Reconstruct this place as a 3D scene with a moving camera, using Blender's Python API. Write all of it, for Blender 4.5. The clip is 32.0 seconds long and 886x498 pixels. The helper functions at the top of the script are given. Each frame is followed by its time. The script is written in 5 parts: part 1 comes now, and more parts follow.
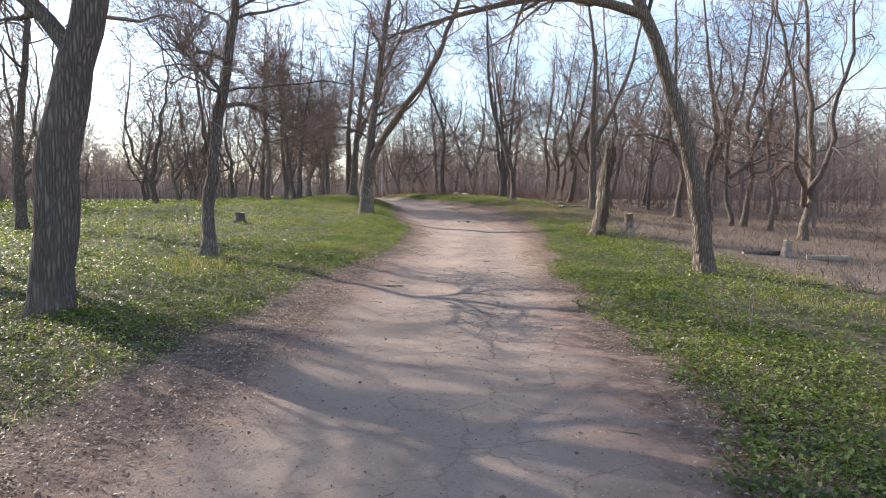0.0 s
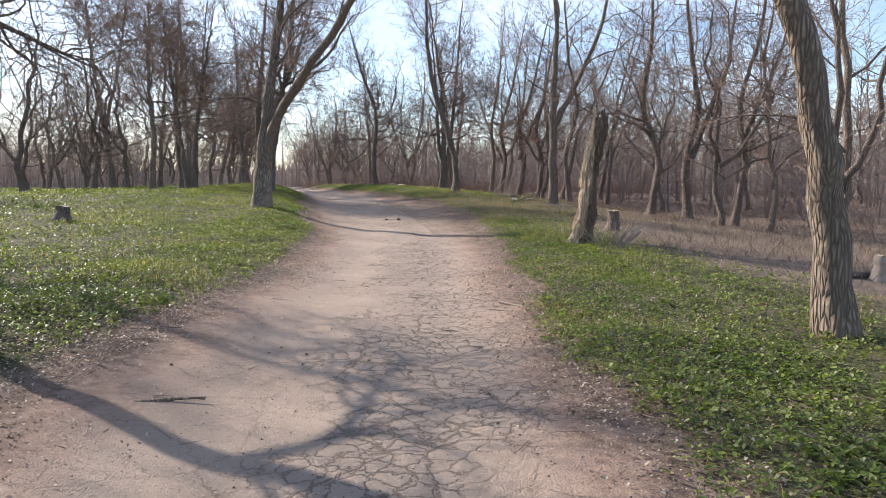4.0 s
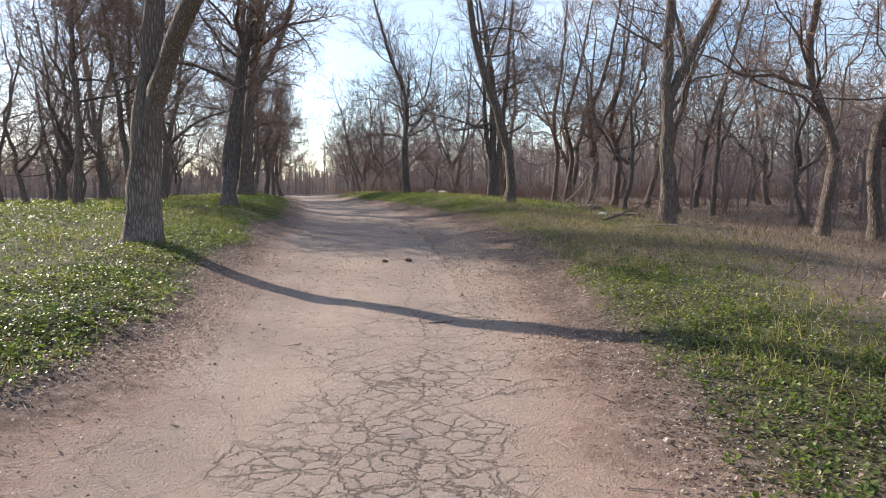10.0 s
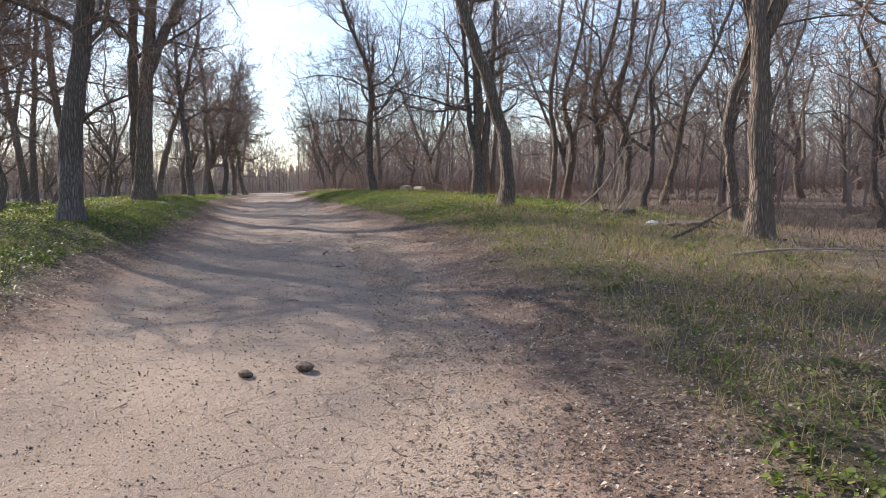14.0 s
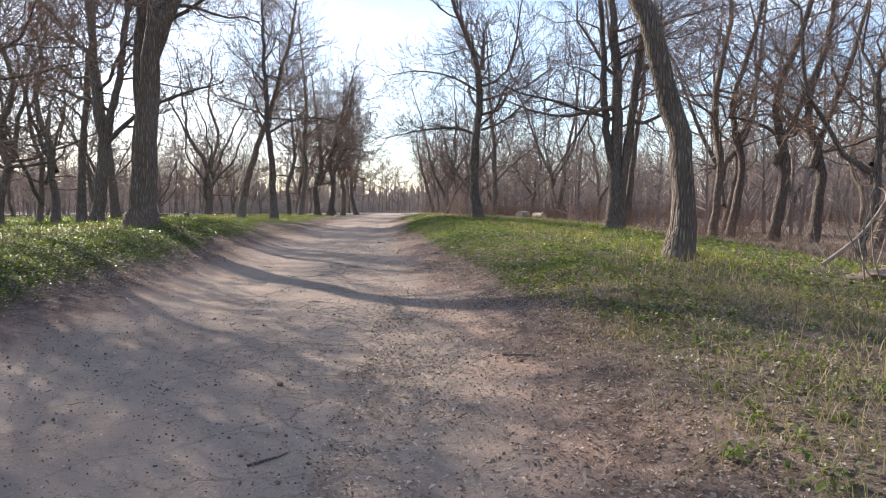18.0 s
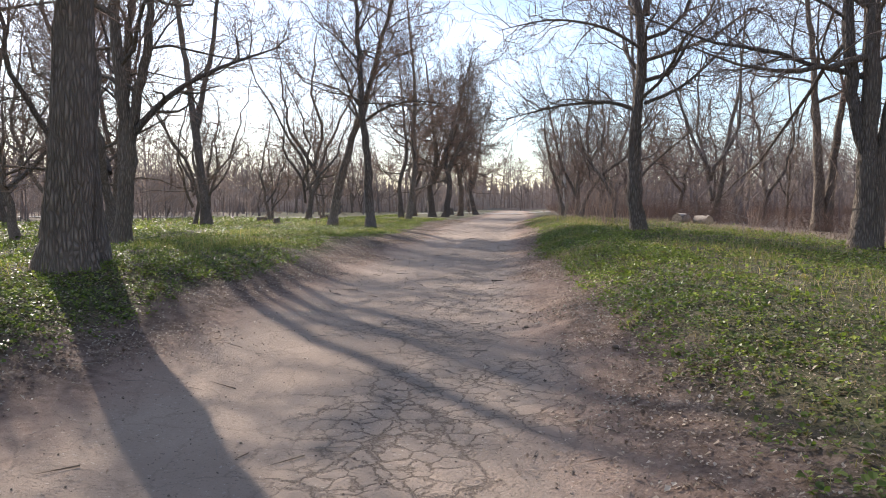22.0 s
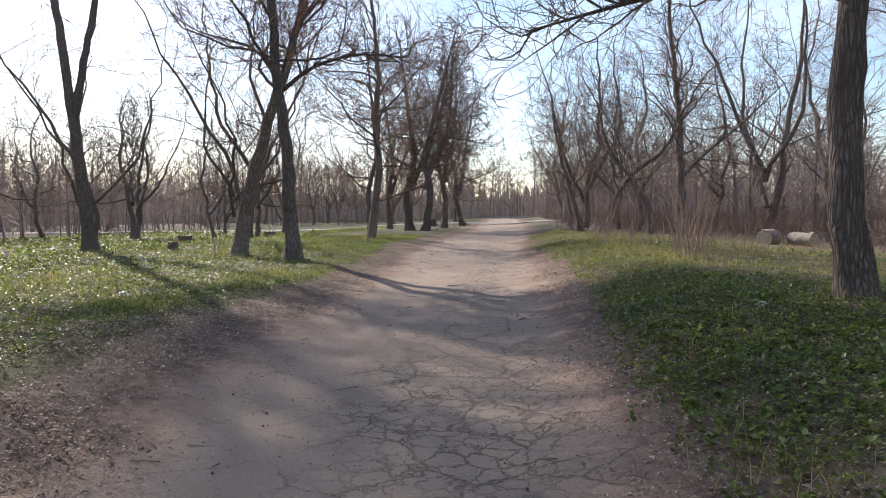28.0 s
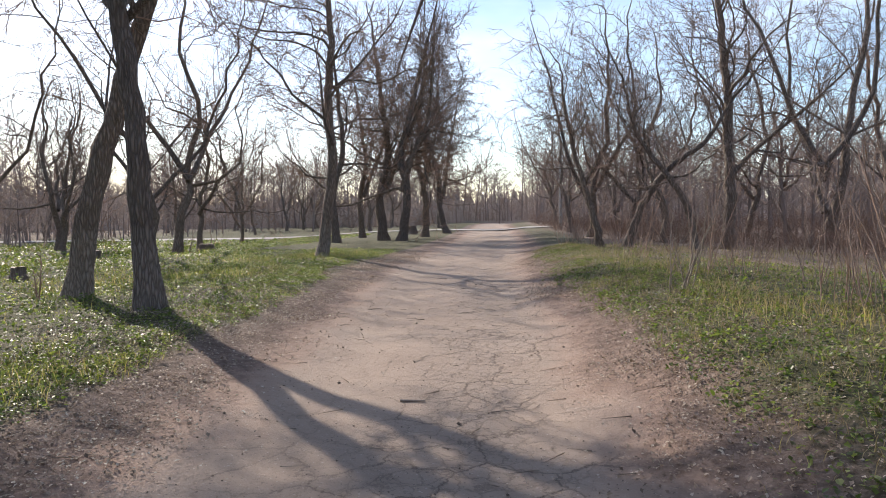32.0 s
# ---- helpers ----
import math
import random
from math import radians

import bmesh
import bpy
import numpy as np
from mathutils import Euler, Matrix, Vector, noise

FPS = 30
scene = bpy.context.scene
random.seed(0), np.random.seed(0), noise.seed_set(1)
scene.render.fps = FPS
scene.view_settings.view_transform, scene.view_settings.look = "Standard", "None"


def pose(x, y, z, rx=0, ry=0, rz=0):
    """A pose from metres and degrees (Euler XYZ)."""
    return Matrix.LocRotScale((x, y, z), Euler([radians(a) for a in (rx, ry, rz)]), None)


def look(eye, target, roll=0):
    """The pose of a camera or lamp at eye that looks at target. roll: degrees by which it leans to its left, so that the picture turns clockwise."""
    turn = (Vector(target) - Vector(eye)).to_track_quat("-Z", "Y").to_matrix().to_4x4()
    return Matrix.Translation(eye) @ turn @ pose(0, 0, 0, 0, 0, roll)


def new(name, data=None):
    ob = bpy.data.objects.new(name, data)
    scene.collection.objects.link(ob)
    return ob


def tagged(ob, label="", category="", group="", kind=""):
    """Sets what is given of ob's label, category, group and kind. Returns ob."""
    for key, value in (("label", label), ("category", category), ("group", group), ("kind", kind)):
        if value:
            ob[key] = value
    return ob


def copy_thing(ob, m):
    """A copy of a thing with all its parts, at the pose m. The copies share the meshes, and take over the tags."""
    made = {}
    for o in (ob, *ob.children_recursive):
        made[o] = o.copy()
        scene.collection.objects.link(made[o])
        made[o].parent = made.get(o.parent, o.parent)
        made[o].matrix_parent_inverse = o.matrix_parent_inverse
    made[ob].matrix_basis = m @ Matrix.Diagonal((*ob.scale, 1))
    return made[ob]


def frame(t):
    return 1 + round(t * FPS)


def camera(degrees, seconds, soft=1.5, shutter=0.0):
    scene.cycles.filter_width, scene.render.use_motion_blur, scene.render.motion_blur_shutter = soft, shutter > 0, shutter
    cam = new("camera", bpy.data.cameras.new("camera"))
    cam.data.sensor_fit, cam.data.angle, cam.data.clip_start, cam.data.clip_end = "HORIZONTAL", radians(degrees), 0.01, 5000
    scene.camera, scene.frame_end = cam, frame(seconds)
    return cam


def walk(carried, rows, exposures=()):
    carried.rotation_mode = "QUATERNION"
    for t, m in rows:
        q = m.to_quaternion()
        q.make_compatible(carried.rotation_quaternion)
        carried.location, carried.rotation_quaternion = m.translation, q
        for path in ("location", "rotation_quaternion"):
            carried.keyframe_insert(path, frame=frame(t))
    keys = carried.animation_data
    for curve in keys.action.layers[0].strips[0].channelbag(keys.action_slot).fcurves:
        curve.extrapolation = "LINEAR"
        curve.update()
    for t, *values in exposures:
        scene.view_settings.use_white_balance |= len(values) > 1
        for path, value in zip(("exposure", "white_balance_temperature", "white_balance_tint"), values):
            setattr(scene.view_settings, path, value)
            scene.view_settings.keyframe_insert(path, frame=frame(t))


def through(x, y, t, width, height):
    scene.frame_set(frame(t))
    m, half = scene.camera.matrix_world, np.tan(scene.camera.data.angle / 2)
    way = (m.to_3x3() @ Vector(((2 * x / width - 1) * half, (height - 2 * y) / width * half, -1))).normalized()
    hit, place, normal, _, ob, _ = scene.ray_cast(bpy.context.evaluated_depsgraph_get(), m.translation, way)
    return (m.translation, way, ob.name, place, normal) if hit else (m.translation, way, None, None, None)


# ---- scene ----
cam = camera(63.50, 32.0, soft=1.0)
# seconds, eye x, y, z, then yaw (to the left), pitch and roll in degrees
ROWS = [
    (0.0, -0.000, 0.000, 1.378, -0.00, -4.17, 0.36),
    (0.5, 0.021, 0.868, 1.383, 0.95, -4.03, -0.36),
    (1.0, 0.073, 1.737, 1.388, 0.86, -4.67, -1.21),
    (1.5, 0.101, 2.623, 1.376, -0.41, -5.13, -0.83),
    (2.0, 0.152, 3.505, 1.358, -2.35, -5.83, -1.44),
    (2.5, 0.198, 4.352, 1.354, -2.30, -5.48, -0.58),
    (3.0, 0.304, 5.240, 1.328, -3.34, -5.07, -1.52),
    (3.5, 0.381, 6.008, 1.316, -3.89, -4.93, 0.02),
    (5.5, 1.019, 9.337, 1.326, -5.73, -4.15, 1.17),
    (6.0, 1.044, 10.246, 1.325, -4.29, -4.53, 0.24),
    (6.5, 1.053, 11.012, 1.341, -1.21, -4.45, 0.97),
    (7.0, 1.034, 11.895, 1.343, 0.08, -4.13, 0.20),
    (7.5, 1.073, 12.698, 1.377, 1.30, -4.68, 0.11),
    (8.0, 1.120, 13.645, 1.390, 1.58, -4.75, 0.03),
    (8.5, 1.190, 14.424, 1.423, 1.33, -5.29, -0.39),
    (9.0, 1.237, 15.355, 1.465, 1.51, -5.37, 0.66),
    (9.5, 1.364, 16.224, 1.471, 0.14, -4.96, -0.49),
    (10.0, 1.420, 17.172, 1.464, -0.78, -4.36, 0.19),
    (10.5, 1.490, 18.020, 1.470, -1.23, -4.27, -1.45),
    (11.0, 1.513, 18.932, 1.495, 0.16, -3.98, -0.01),
    (11.5, 1.567, 19.766, 1.504, 0.21, -4.09, -0.49),
    (12.0, 1.565, 20.616, 1.527, 0.83, -4.39, 0.69),
    (12.5, 1.651, 21.475, 1.550, -0.64, -4.80, -1.08),
    (13.0, 1.696, 22.328, 1.571, -1.26, -4.98, -0.56),
    (13.5, 1.749, 23.172, 1.600, -1.75, -4.77, -0.56),
    (15.5, 1.970, 26.497, 1.670, -3.09, -5.42, -0.88),
    (16.0, 2.005, 27.411, 1.665, -0.50, -4.93, -1.11),
    (16.5, 1.998, 28.269, 1.718, 2.16, -4.10, -0.40),
    (17.0, 2.055, 29.107, 1.751, 4.18, -3.66, -0.99),
    (17.5, 2.052, 29.867, 1.781, 6.26, -3.10, 0.67),
    (18.0, 2.062, 30.713, 1.801, 7.53, -3.11, 0.80),
    (18.5, 1.994, 31.460, 1.820, 10.89, -3.50, 1.99),
    (19.0, 1.887, 32.286, 1.851, 13.77, -3.60, 0.39),
    (19.5, 1.745, 33.036, 1.906, 17.20, -4.52, 0.73),
    (20.0, 1.470, 33.887, 1.968, 19.84, -3.32, -0.23),
    (20.5, 1.347, 34.715, 2.027, 19.99, -4.02, -1.27),
    (21.0, 1.071, 35.674, 2.093, 19.22, -2.94, 0.26),
    (21.5, 0.897, 36.603, 2.093, 18.32, -2.79, -0.73),
    (22.0, 0.658, 37.475, 2.133, 17.32, -3.55, 0.28),
    (22.5, 0.508, 38.342, 2.151, 14.74, -4.72, -0.14),
    (23.0, 0.260, 39.229, 2.201, 13.39, -5.07, 1.41),
    (23.5, 0.052, 40.022, 2.238, 13.01, -4.51, 0.61),
    (24.0, -0.176, 40.797, 2.261, 16.54, -4.66, 0.47),
    (24.5, -0.369, 41.642, 2.309, 18.41, -4.20, 0.84),
    (25.0, -0.551, 42.488, 2.336, 19.52, -3.54, 0.19),
    (25.5, -0.797, 43.324, 2.390, 20.28, -2.66, 0.31),
    (27.5, -1.648, 46.307, 2.369, 19.68, -2.23, -0.49),
    (28.0, -1.843, 47.243, 2.380, 16.38, -3.01, -0.38),
    (28.5, -2.085, 48.041, 2.383, 15.56, -2.81, 0.67),
    (29.0, -2.298, 48.942, 2.391, 15.63, -3.07, -0.17),
    (29.5, -2.546, 49.733, 2.385, 17.35, -2.75, 1.13),
    (30.0, -2.807, 50.627, 2.404, 17.78, -2.93, -0.63),
    (30.5, -3.016, 51.423, 2.440, 18.77, -2.85, -0.17),
    (31.0, -3.208, 52.369, 2.452, 16.78, -3.09, -1.96),
    (31.5, -3.341, 53.164, 2.488, 16.04, -3.43, -1.59),
    (32.0, -3.524, 54.069, 2.510, 15.22, -2.70, -0.50),
]


def eye_pose(x, y, z, yaw, pitch, roll):
    a, b = radians(yaw), radians(pitch)
    return look((x, y, z), (x - math.sin(a) * math.cos(b), y + math.cos(a) * math.cos(b), z + math.sin(b)), roll)


walk(cam, [(t, eye_pose(*row)) for t, *row in ROWS], [(t, e, 6500, 14) for t, e in ((0.0, 0.68), (3.0, 0.68), (6.0, 0.5), (13.0, 0.48), (16.0, 0.78), (18.0, 0.74), (20.0, 0.76), (22.0, 0.58), (23.0, 0.54), (25.0, 0.44), (28.0, 0.4), (32.0, 0.41))])

# ---- world and sun ----
SUN_AZIMUTH, SUN_HEIGHT = -49.5, 30.5  # degrees from +y to the right, degrees above the horizon
world = bpy.data.worlds.new("sky")
scene.world = world
world.use_nodes = True
wn = world.node_tree.nodes
wn.clear()
sky = wn.new("ShaderNodeTexSky")
sky.sky_type, sky.sun_disc = "NISHITA", False
sky.sun_elevation, sky.sun_rotation = radians(SUN_HEIGHT), radians(SUN_AZIMUTH)
sky.air_density, sky.dust_density, sky.ozone_density = 1.0, 0.45, 1.8
back = wn.new("ShaderNodeBackground")
back.inputs["Strength"].default_value = 0.15
wout = wn.new("ShaderNodeOutputWorld")
where = wn.new("ShaderNodeTexCoord")
stretch = wn.new("ShaderNodeMapping")
stretch.inputs["Scale"].default_value = (1.0, 1.6, 4.0)
wisps = wn.new("ShaderNodeTexNoise")
wisps.inputs["Scale"].default_value, wisps.inputs["Detail"].default_value, wisps.inputs["Roughness"].default_value = 1.7, 6.0, 0.55
share = wn.new("ShaderNodeMapRange")
for k, v in ((1, 0.45), (2, 0.8), (3, 0.0), (4, 0.5)):
    share.inputs[k].default_value = v
veil = wn.new("ShaderNodeMix")
veil.data_type = "RGBA"
veil.inputs[7].default_value = (8.6, 8.7, 9.0, 1)  # sunlit thin cloud
for a, b in ((where.outputs["Generated"], stretch.inputs[0]), (stretch.outputs[0], wisps.inputs["Vector"]), (wisps.outputs["Fac"], share.inputs[0]), (share.outputs[0], veil.inputs[0]), (sky.outputs[0], veil.inputs[6]), (veil.outputs[2], back.inputs["Color"])):
    world.node_tree.links.new(a, b)
world.node_tree.links.new(back.outputs[0], wout.inputs["Surface"])
sun = new("sun", bpy.data.lights.new("sun", "SUN"))
sun.data.energy, sun.data.angle, sun.data.color = 5.0, radians(0.6), (1.0, 0.905, 0.77)
_a, _e = radians(SUN_AZIMUTH), radians(SUN_HEIGHT)
sun.matrix_world = look((math.sin(_a) * math.cos(_e) * 60, math.cos(_a) * math.cos(_e) * 60, math.sin(_e) * 60), (0, 0, 0))

# ---- lie of the land ----
ROAD_Y = np.array([-60, 5, 9.4, 12, 15, 20, 24, 28, 31, 33.5, 39, 44, 50, 52, 58, 61, 66.5, 70.4, 78, 94, 121, 160.0])
ROAD_X = np.array([-1.5, -0.15, 0.08, 0.26, 0.55, 0.85, 0.9, 0.78, 0.45, 0.22, -0.6, -2.0, -3.1, -3.7, -4.9, -5.5, -6.7, -7.8, -8.9, -11.7, -17, -25.0])
WIDE_Y = np.array([0, 10, 22, 24, 28, 31, 33.5, 38, 44, 50, 58, 80, 120.0])
WIDE = np.array([1.35, 1.45, 1.5, 1.65, 1.95, 2.0, 2.2, 1.85, 1.7, 1.5, 1.6, 1.75, 2.0])
RISE_Y = np.array([-12, -4, 4, 12, 20, 28, 36, 44, 52, 60, 68, 76, 84, 100.0])
RISE = np.array([0, 0, -0.05, -0.05, 0.09, 0.35, 0.68, 0.97, 1.06, 1.11, 1.18, 1.18, 1.14, 1.1])
BANK_Y = np.array([8, 14, 20, 25, 28, 36, 40, 44, 52, 55, 60, 70, 90.0])
BANK_L = np.array([0.1, 0.17, 0.24, 0.29, 0.34, 0.42, 0.44, 0.45, 0.3, 0.2, 0.12, 0.1, 0.05])
BANK_R = np.array([0, 0.02, 0.1, 0.15, 0.2, 0.3, 0.36, 0.4, 0.42, 0.45, 0.4, 0.35, 0.2])
LEFT_Y = np.array([0, 8, 16, 22, 30, 40, 48, 53, 60, 64, 70.0])  # how far from the track's edge the green begins, on both sides
LEFT = np.array([0.9, 0.85, 0.5, 0.5, 0.4, 0.55, 0.6, 1.0, 0.95, 0.95, 1.0])
RIGHT_Y = np.array([0, 10, 22, 28, 36, 42, 50.0])
RIGHT = np.array([0.25, 0.25, 0.32, 0.55, 0.7, 0.3, 0.3])
FALL_Y = np.array([0, 20, 45, 60, 90.0])
FALL = np.array([0.5, 0.7, 1.1, 0.6, 0.1])


def smooth_line(y, ys, vs):
    d = 2.5
    return (np.interp(y - d, ys, vs) + 2 * np.interp(y, ys, vs) + np.interp(y + d, ys, vs)) / 4


def road_x(y):
    return smooth_line(y, ROAD_Y, ROAD_X)


def ramp(v, a, b):
    s = np.clip((v - a) / (b - a), 0, 1)
    return s * s * (3 - 2 * s)


def height(x, y):
    """The ground's height without its fine relief."""
    x, y = np.asarray(x, float), np.asarray(y, float)
    u, half = x - road_x(y), np.interp(y, WIDE_Y, WIDE)
    z = smooth_line(y, RISE_Y, RISE)
    z = z + np.where(u < 0, np.interp(y, BANK_Y, BANK_L), np.interp(y, BANK_Y, BANK_R)) * ramp(np.abs(u) - half, -0.5, 1.7)
    z = z - np.interp(y, FALL_Y, FALL) * ramp(u, 3.5, 18) - 0.5 * ramp(-u, 8, 20)
    z = z - np.interp(y, [36, 44, 52, 58], [0, 0.4, 0.22, 0.05]) * ramp(-u, 4.5, 8.5)
    return z - 0.04 * ramp(half - np.abs(u), 0.0, 0.9)


def height_at(x, y):
    return float(height(x, y))


# ---- materials ----
def material(name, rough=0.9):
    m = bpy.data.materials.new(name)
    m.use_nodes = True
    nt = m.node_tree
    b = nt.nodes["Principled BSDF"]
    b.inputs["Roughness"].default_value = rough
    b.inputs["Specular IOR Level"].default_value = 0.25
    return m, nt, b


def node(nt, kind, values=None, **props):
    n = nt.nodes.new(kind)
    for k, v in props.items():
        if k == "op":
            n.operation = v
        elif k == "blend":
            n.data_type, n.blend_type = "RGBA", v
        elif k == "feature":
            n.feature = v
        elif k == "attribute":
            n.attribute_name = v
    for k, v in (values or {}).items():
        if hasattr(v, "is_linked"):
            nt.links.new(v, n.inputs[k])
        else:
            n.inputs[k].default_value = v
    return n


def noise_of(nt, vec, scale, detail=4, rough=0.6):
    return node(nt, "ShaderNodeTexNoise", {"Vector": vec, "Scale": scale, "Detail": detail, "Roughness": rough}).outputs["Fac"]


def steps(nt, fac, stops):
    n = node(nt, "ShaderNodeValToRGB", {"Fac": fac})
    e = n.color_ramp.elements
    while len(e) < len(stops):
        e.new(0.5)
    for el, (p, c) in zip(e, stops):
        el.position, el.color = p, (*c, 1)
    return n.outputs["Color"]


def blend(nt, fac, a, b, kind="MIX"):
    n = node(nt, "ShaderNodeMix", blend=kind)
    for i, v in ((0, fac), (6, a), (7, b)):
        if hasattr(v, "is_linked"):
            nt.links.new(v, n.inputs[i])
        else:
            n.inputs[i].default_value = v if i == 0 else (*v, 1)
    return n.outputs[2]


def calc(nt, op, a, b=0.0, c=0.0):
    return node(nt, "ShaderNodeMath", {0: a, 1: b, 2: c}, op=op).outputs[0]


def relief(nt, shader, heightmap, strength, distance=0.02):
    bump = node(nt, "ShaderNodeBump", {"Height": heightmap, "Strength": strength, "Distance": distance})
    nt.links.new(bump.outputs[0], shader.inputs["Normal"])


def place_of(nt):
    return node(nt, "ShaderNodeTexCoord").outputs["Object"]


def world_of(nt):
    return node(nt, "ShaderNodeNewGeometry").outputs["Position"]


def bark_material(name, dark, mid, light, ridge=1.0, limed=False):
    m, nt, b = material(name, 0.92)
    p = place_of(nt)
    stretch = node(nt, "ShaderNodeMapping", {"Vector": p, "Scale": (1, 1, 0.16)}).outputs[0]
    v = node(nt, "ShaderNodeTexVoronoi", {"Vector": stretch, "Scale": 26.0}, feature="DISTANCE_TO_EDGE").outputs["Distance"]
    ridges = calc(nt, "MINIMUM", calc(nt, "MULTIPLY", v, 3.2), 1.0)
    n1 = noise_of(nt, stretch, 14, 6, 0.7)
    n2 = noise_of(nt, p, 1.3, 3)
    tone = calc(nt, "ADD", calc(nt, "MULTIPLY", ridges, 0.55), calc(nt, "MULTIPLY", n1, 0.45))
    col = steps(nt, tone, [(0.15, dark), (0.55, mid), (0.95, light)])
    col = blend(nt, calc(nt, "MULTIPLY", n2, 0.5), col, light)
    if limed:
        up = node(nt, "ShaderNodeSeparateXYZ", {0: p}).outputs["Z"]
        rim = calc(nt, "ADD", up, calc(nt, "MULTIPLY", n1, 0.35))
        lime = calc(nt, "MULTIPLY", node(nt, "ShaderNodeMapRange", {0: rim, 1: 1.35, 2: 1.2}).outputs[0], node(nt, "ShaderNodeMapRange", {0: tone, 1: 0.2, 2: 0.6}).outputs[0])
        col = blend(nt, calc(nt, "MULTIPLY", lime, 0.4), col, (0.44, 0.41, 0.38))
    rnd = node(nt, "ShaderNodeObjectInfo").outputs["Random"]
    col = blend(nt, 1.0, col, steps(nt, rnd, [(0, (0.78, 0.78, 0.8)), (1, (1.15, 1.08, 1.0))]), "MULTIPLY")
    nt.links.new(col, b.inputs["Base Color"])
    relief(nt, b, calc(nt, "ADD", ridges, calc(nt, "MULTIPLY", n1, 0.6)), 0.9 * ridge, 0.03)
    return m


BARK = bark_material("bark", (0.06, 0.05, 0.043), (0.2, 0.165, 0.14), (0.36, 0.31, 0.265))
BARK_PALE = bark_material("pale_bark", (0.06, 0.05, 0.042), (0.20, 0.165, 0.135), (0.36, 0.31, 0.26))

BARK_LIMED = bark_material("limed_bark", (0.06, 0.05, 0.043), (0.2, 0.165, 0.14), (0.36, 0.31, 0.265), limed=True)


def plain_material(name, scale, stops, rough=0.9, bump=0.3, island=None, distance=0.01):
    """Grain in a few tones; island: the tones that single pieces are tinted with."""
    m, nt, b = material(name, rough)
    n = noise_of(nt, place_of(nt), scale, 5, 0.65)
    col = steps(nt, n, stops)
    if island:
        col = blend(nt, 1.0, col, steps(nt, node(nt, "ShaderNodeNewGeometry").outputs["Random Per Island"], island), "MULTIPLY")
    nt.links.new(col, b.inputs["Base Color"])
    if bump:
        relief(nt, b, n, bump, distance)
    return m


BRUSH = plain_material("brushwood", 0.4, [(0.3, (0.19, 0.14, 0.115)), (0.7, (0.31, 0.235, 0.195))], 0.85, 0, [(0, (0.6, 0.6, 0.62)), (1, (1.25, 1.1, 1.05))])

# brushwood paled and greyed: the haze of distance is put into its colour
HAZED_BRUSH = plain_material("hazed_brushwood", 0.3, [(0.3, (0.3, 0.255, 0.235)), (0.7, (0.4, 0.345, 0.32))], 0.9, 0, [(0, (0.8, 0.8, 0.82)), (1, (1.12, 1.06, 1.02))])


def seep(mat, share):
    """Lets light through a mass of thin twigs that stands for a whole wood."""
    nt = mat.node_tree
    b = nt.nodes["Principled BSDF"]
    thin = node(nt, "ShaderNodeBsdfTranslucent", {"Color": b.inputs["Base Color"].links[0].from_socket})
    mix = node(nt, "ShaderNodeMixShader", {0: share, 1: b.outputs[0], 2: thin.outputs[0]})
    nt.links.new(mix.outputs[0], nt.nodes["Material Output"].inputs["Surface"])


# furthest wood: base colour lightened to stand in for haze
HAZED_EDGE = plain_material("hazed_wood_edge", 1.1, [(0.3, (0.48, 0.42, 0.385)), (0.7, (0.62, 0.55, 0.51))], 0.95, 0)
seep(HAZED_EDGE, 0.45)
seep(HAZED_BRUSH, 0.4)
seep(BRUSH, 0.25)


def leaf_material(name, tones, through=0.4, gloss=0.45, glow=(1.0, 1.0, 1.0)):
    m, nt, b = material(name, gloss)
    b.inputs["Specular IOR Level"].default_value = 0.28
    geo = node(nt, "ShaderNodeNewGeometry")
    col = steps(nt, geo.outputs["Random Per Island"], tones)
    patch = noise_of(nt, geo.outputs["Position"], 0.5, 3)
    col = blend(nt, 1.0, col, steps(nt, patch, [(0.3, (0.72, 0.78, 0.75)), (0.7, (1.25, 1.15, 1.0))]), "MULTIPLY")
    nt.links.new(col, b.inputs["Base Color"])
    thin = node(nt, "ShaderNodeBsdfTranslucent", {"Color": blend(nt, 1.0, col, glow, "MULTIPLY")})
    mix = node(nt, "ShaderNodeMixShader", {0: through, 1: b.outputs[0], 2: thin.outputs[0]})
    nt.links.new(mix.outputs[0], nt.nodes["Material Output"].inputs["Surface"])
    return m


HERB = leaf_material("herb_leaves", [(0, (0.17, 0.14, 0.09)), (0.1, (0.1, 0.1, 0.05)), (0.18, (0.085, 0.12, 0.035)), (0.6, (0.15, 0.205, 0.055)), (0.9, (0.25, 0.3, 0.095)), (1, (0.4, 0.42, 0.22))], 0.42, 0.4, (1.3, 1.4, 0.78))
BLADE = leaf_material("grass_blades", [(0, (0.1, 0.14, 0.04)), (0.5, (0.19, 0.235, 0.07)), (0.7, (0.32, 0.3, 0.13)), (1, (0.52, 0.44, 0.28))], 0.45, 0.55, (1.35, 1.35, 0.85))
STRAW = leaf_material("dry_grass", [(0, (0.16, 0.17, 0.06)), (0.4, (0.34, 0.28, 0.15)), (1, (0.5, 0.42, 0.27))], 0.35, 0.6)
STALK = leaf_material("dead_stalks", [(0, (0.10, 0.072, 0.055)), (0.6, (0.2, 0.15, 0.115)), (1, (0.36, 0.28, 0.21))], 0.2, 0.7)
LITTER = leaf_material("dead_leaves", [(0, (0.12, 0.088, 0.068)), (0.35, (0.28, 0.215, 0.175)), (0.75, (0.45, 0.365, 0.305)), (1, (0.66, 0.6, 0.54))], 0.3, 0.5)
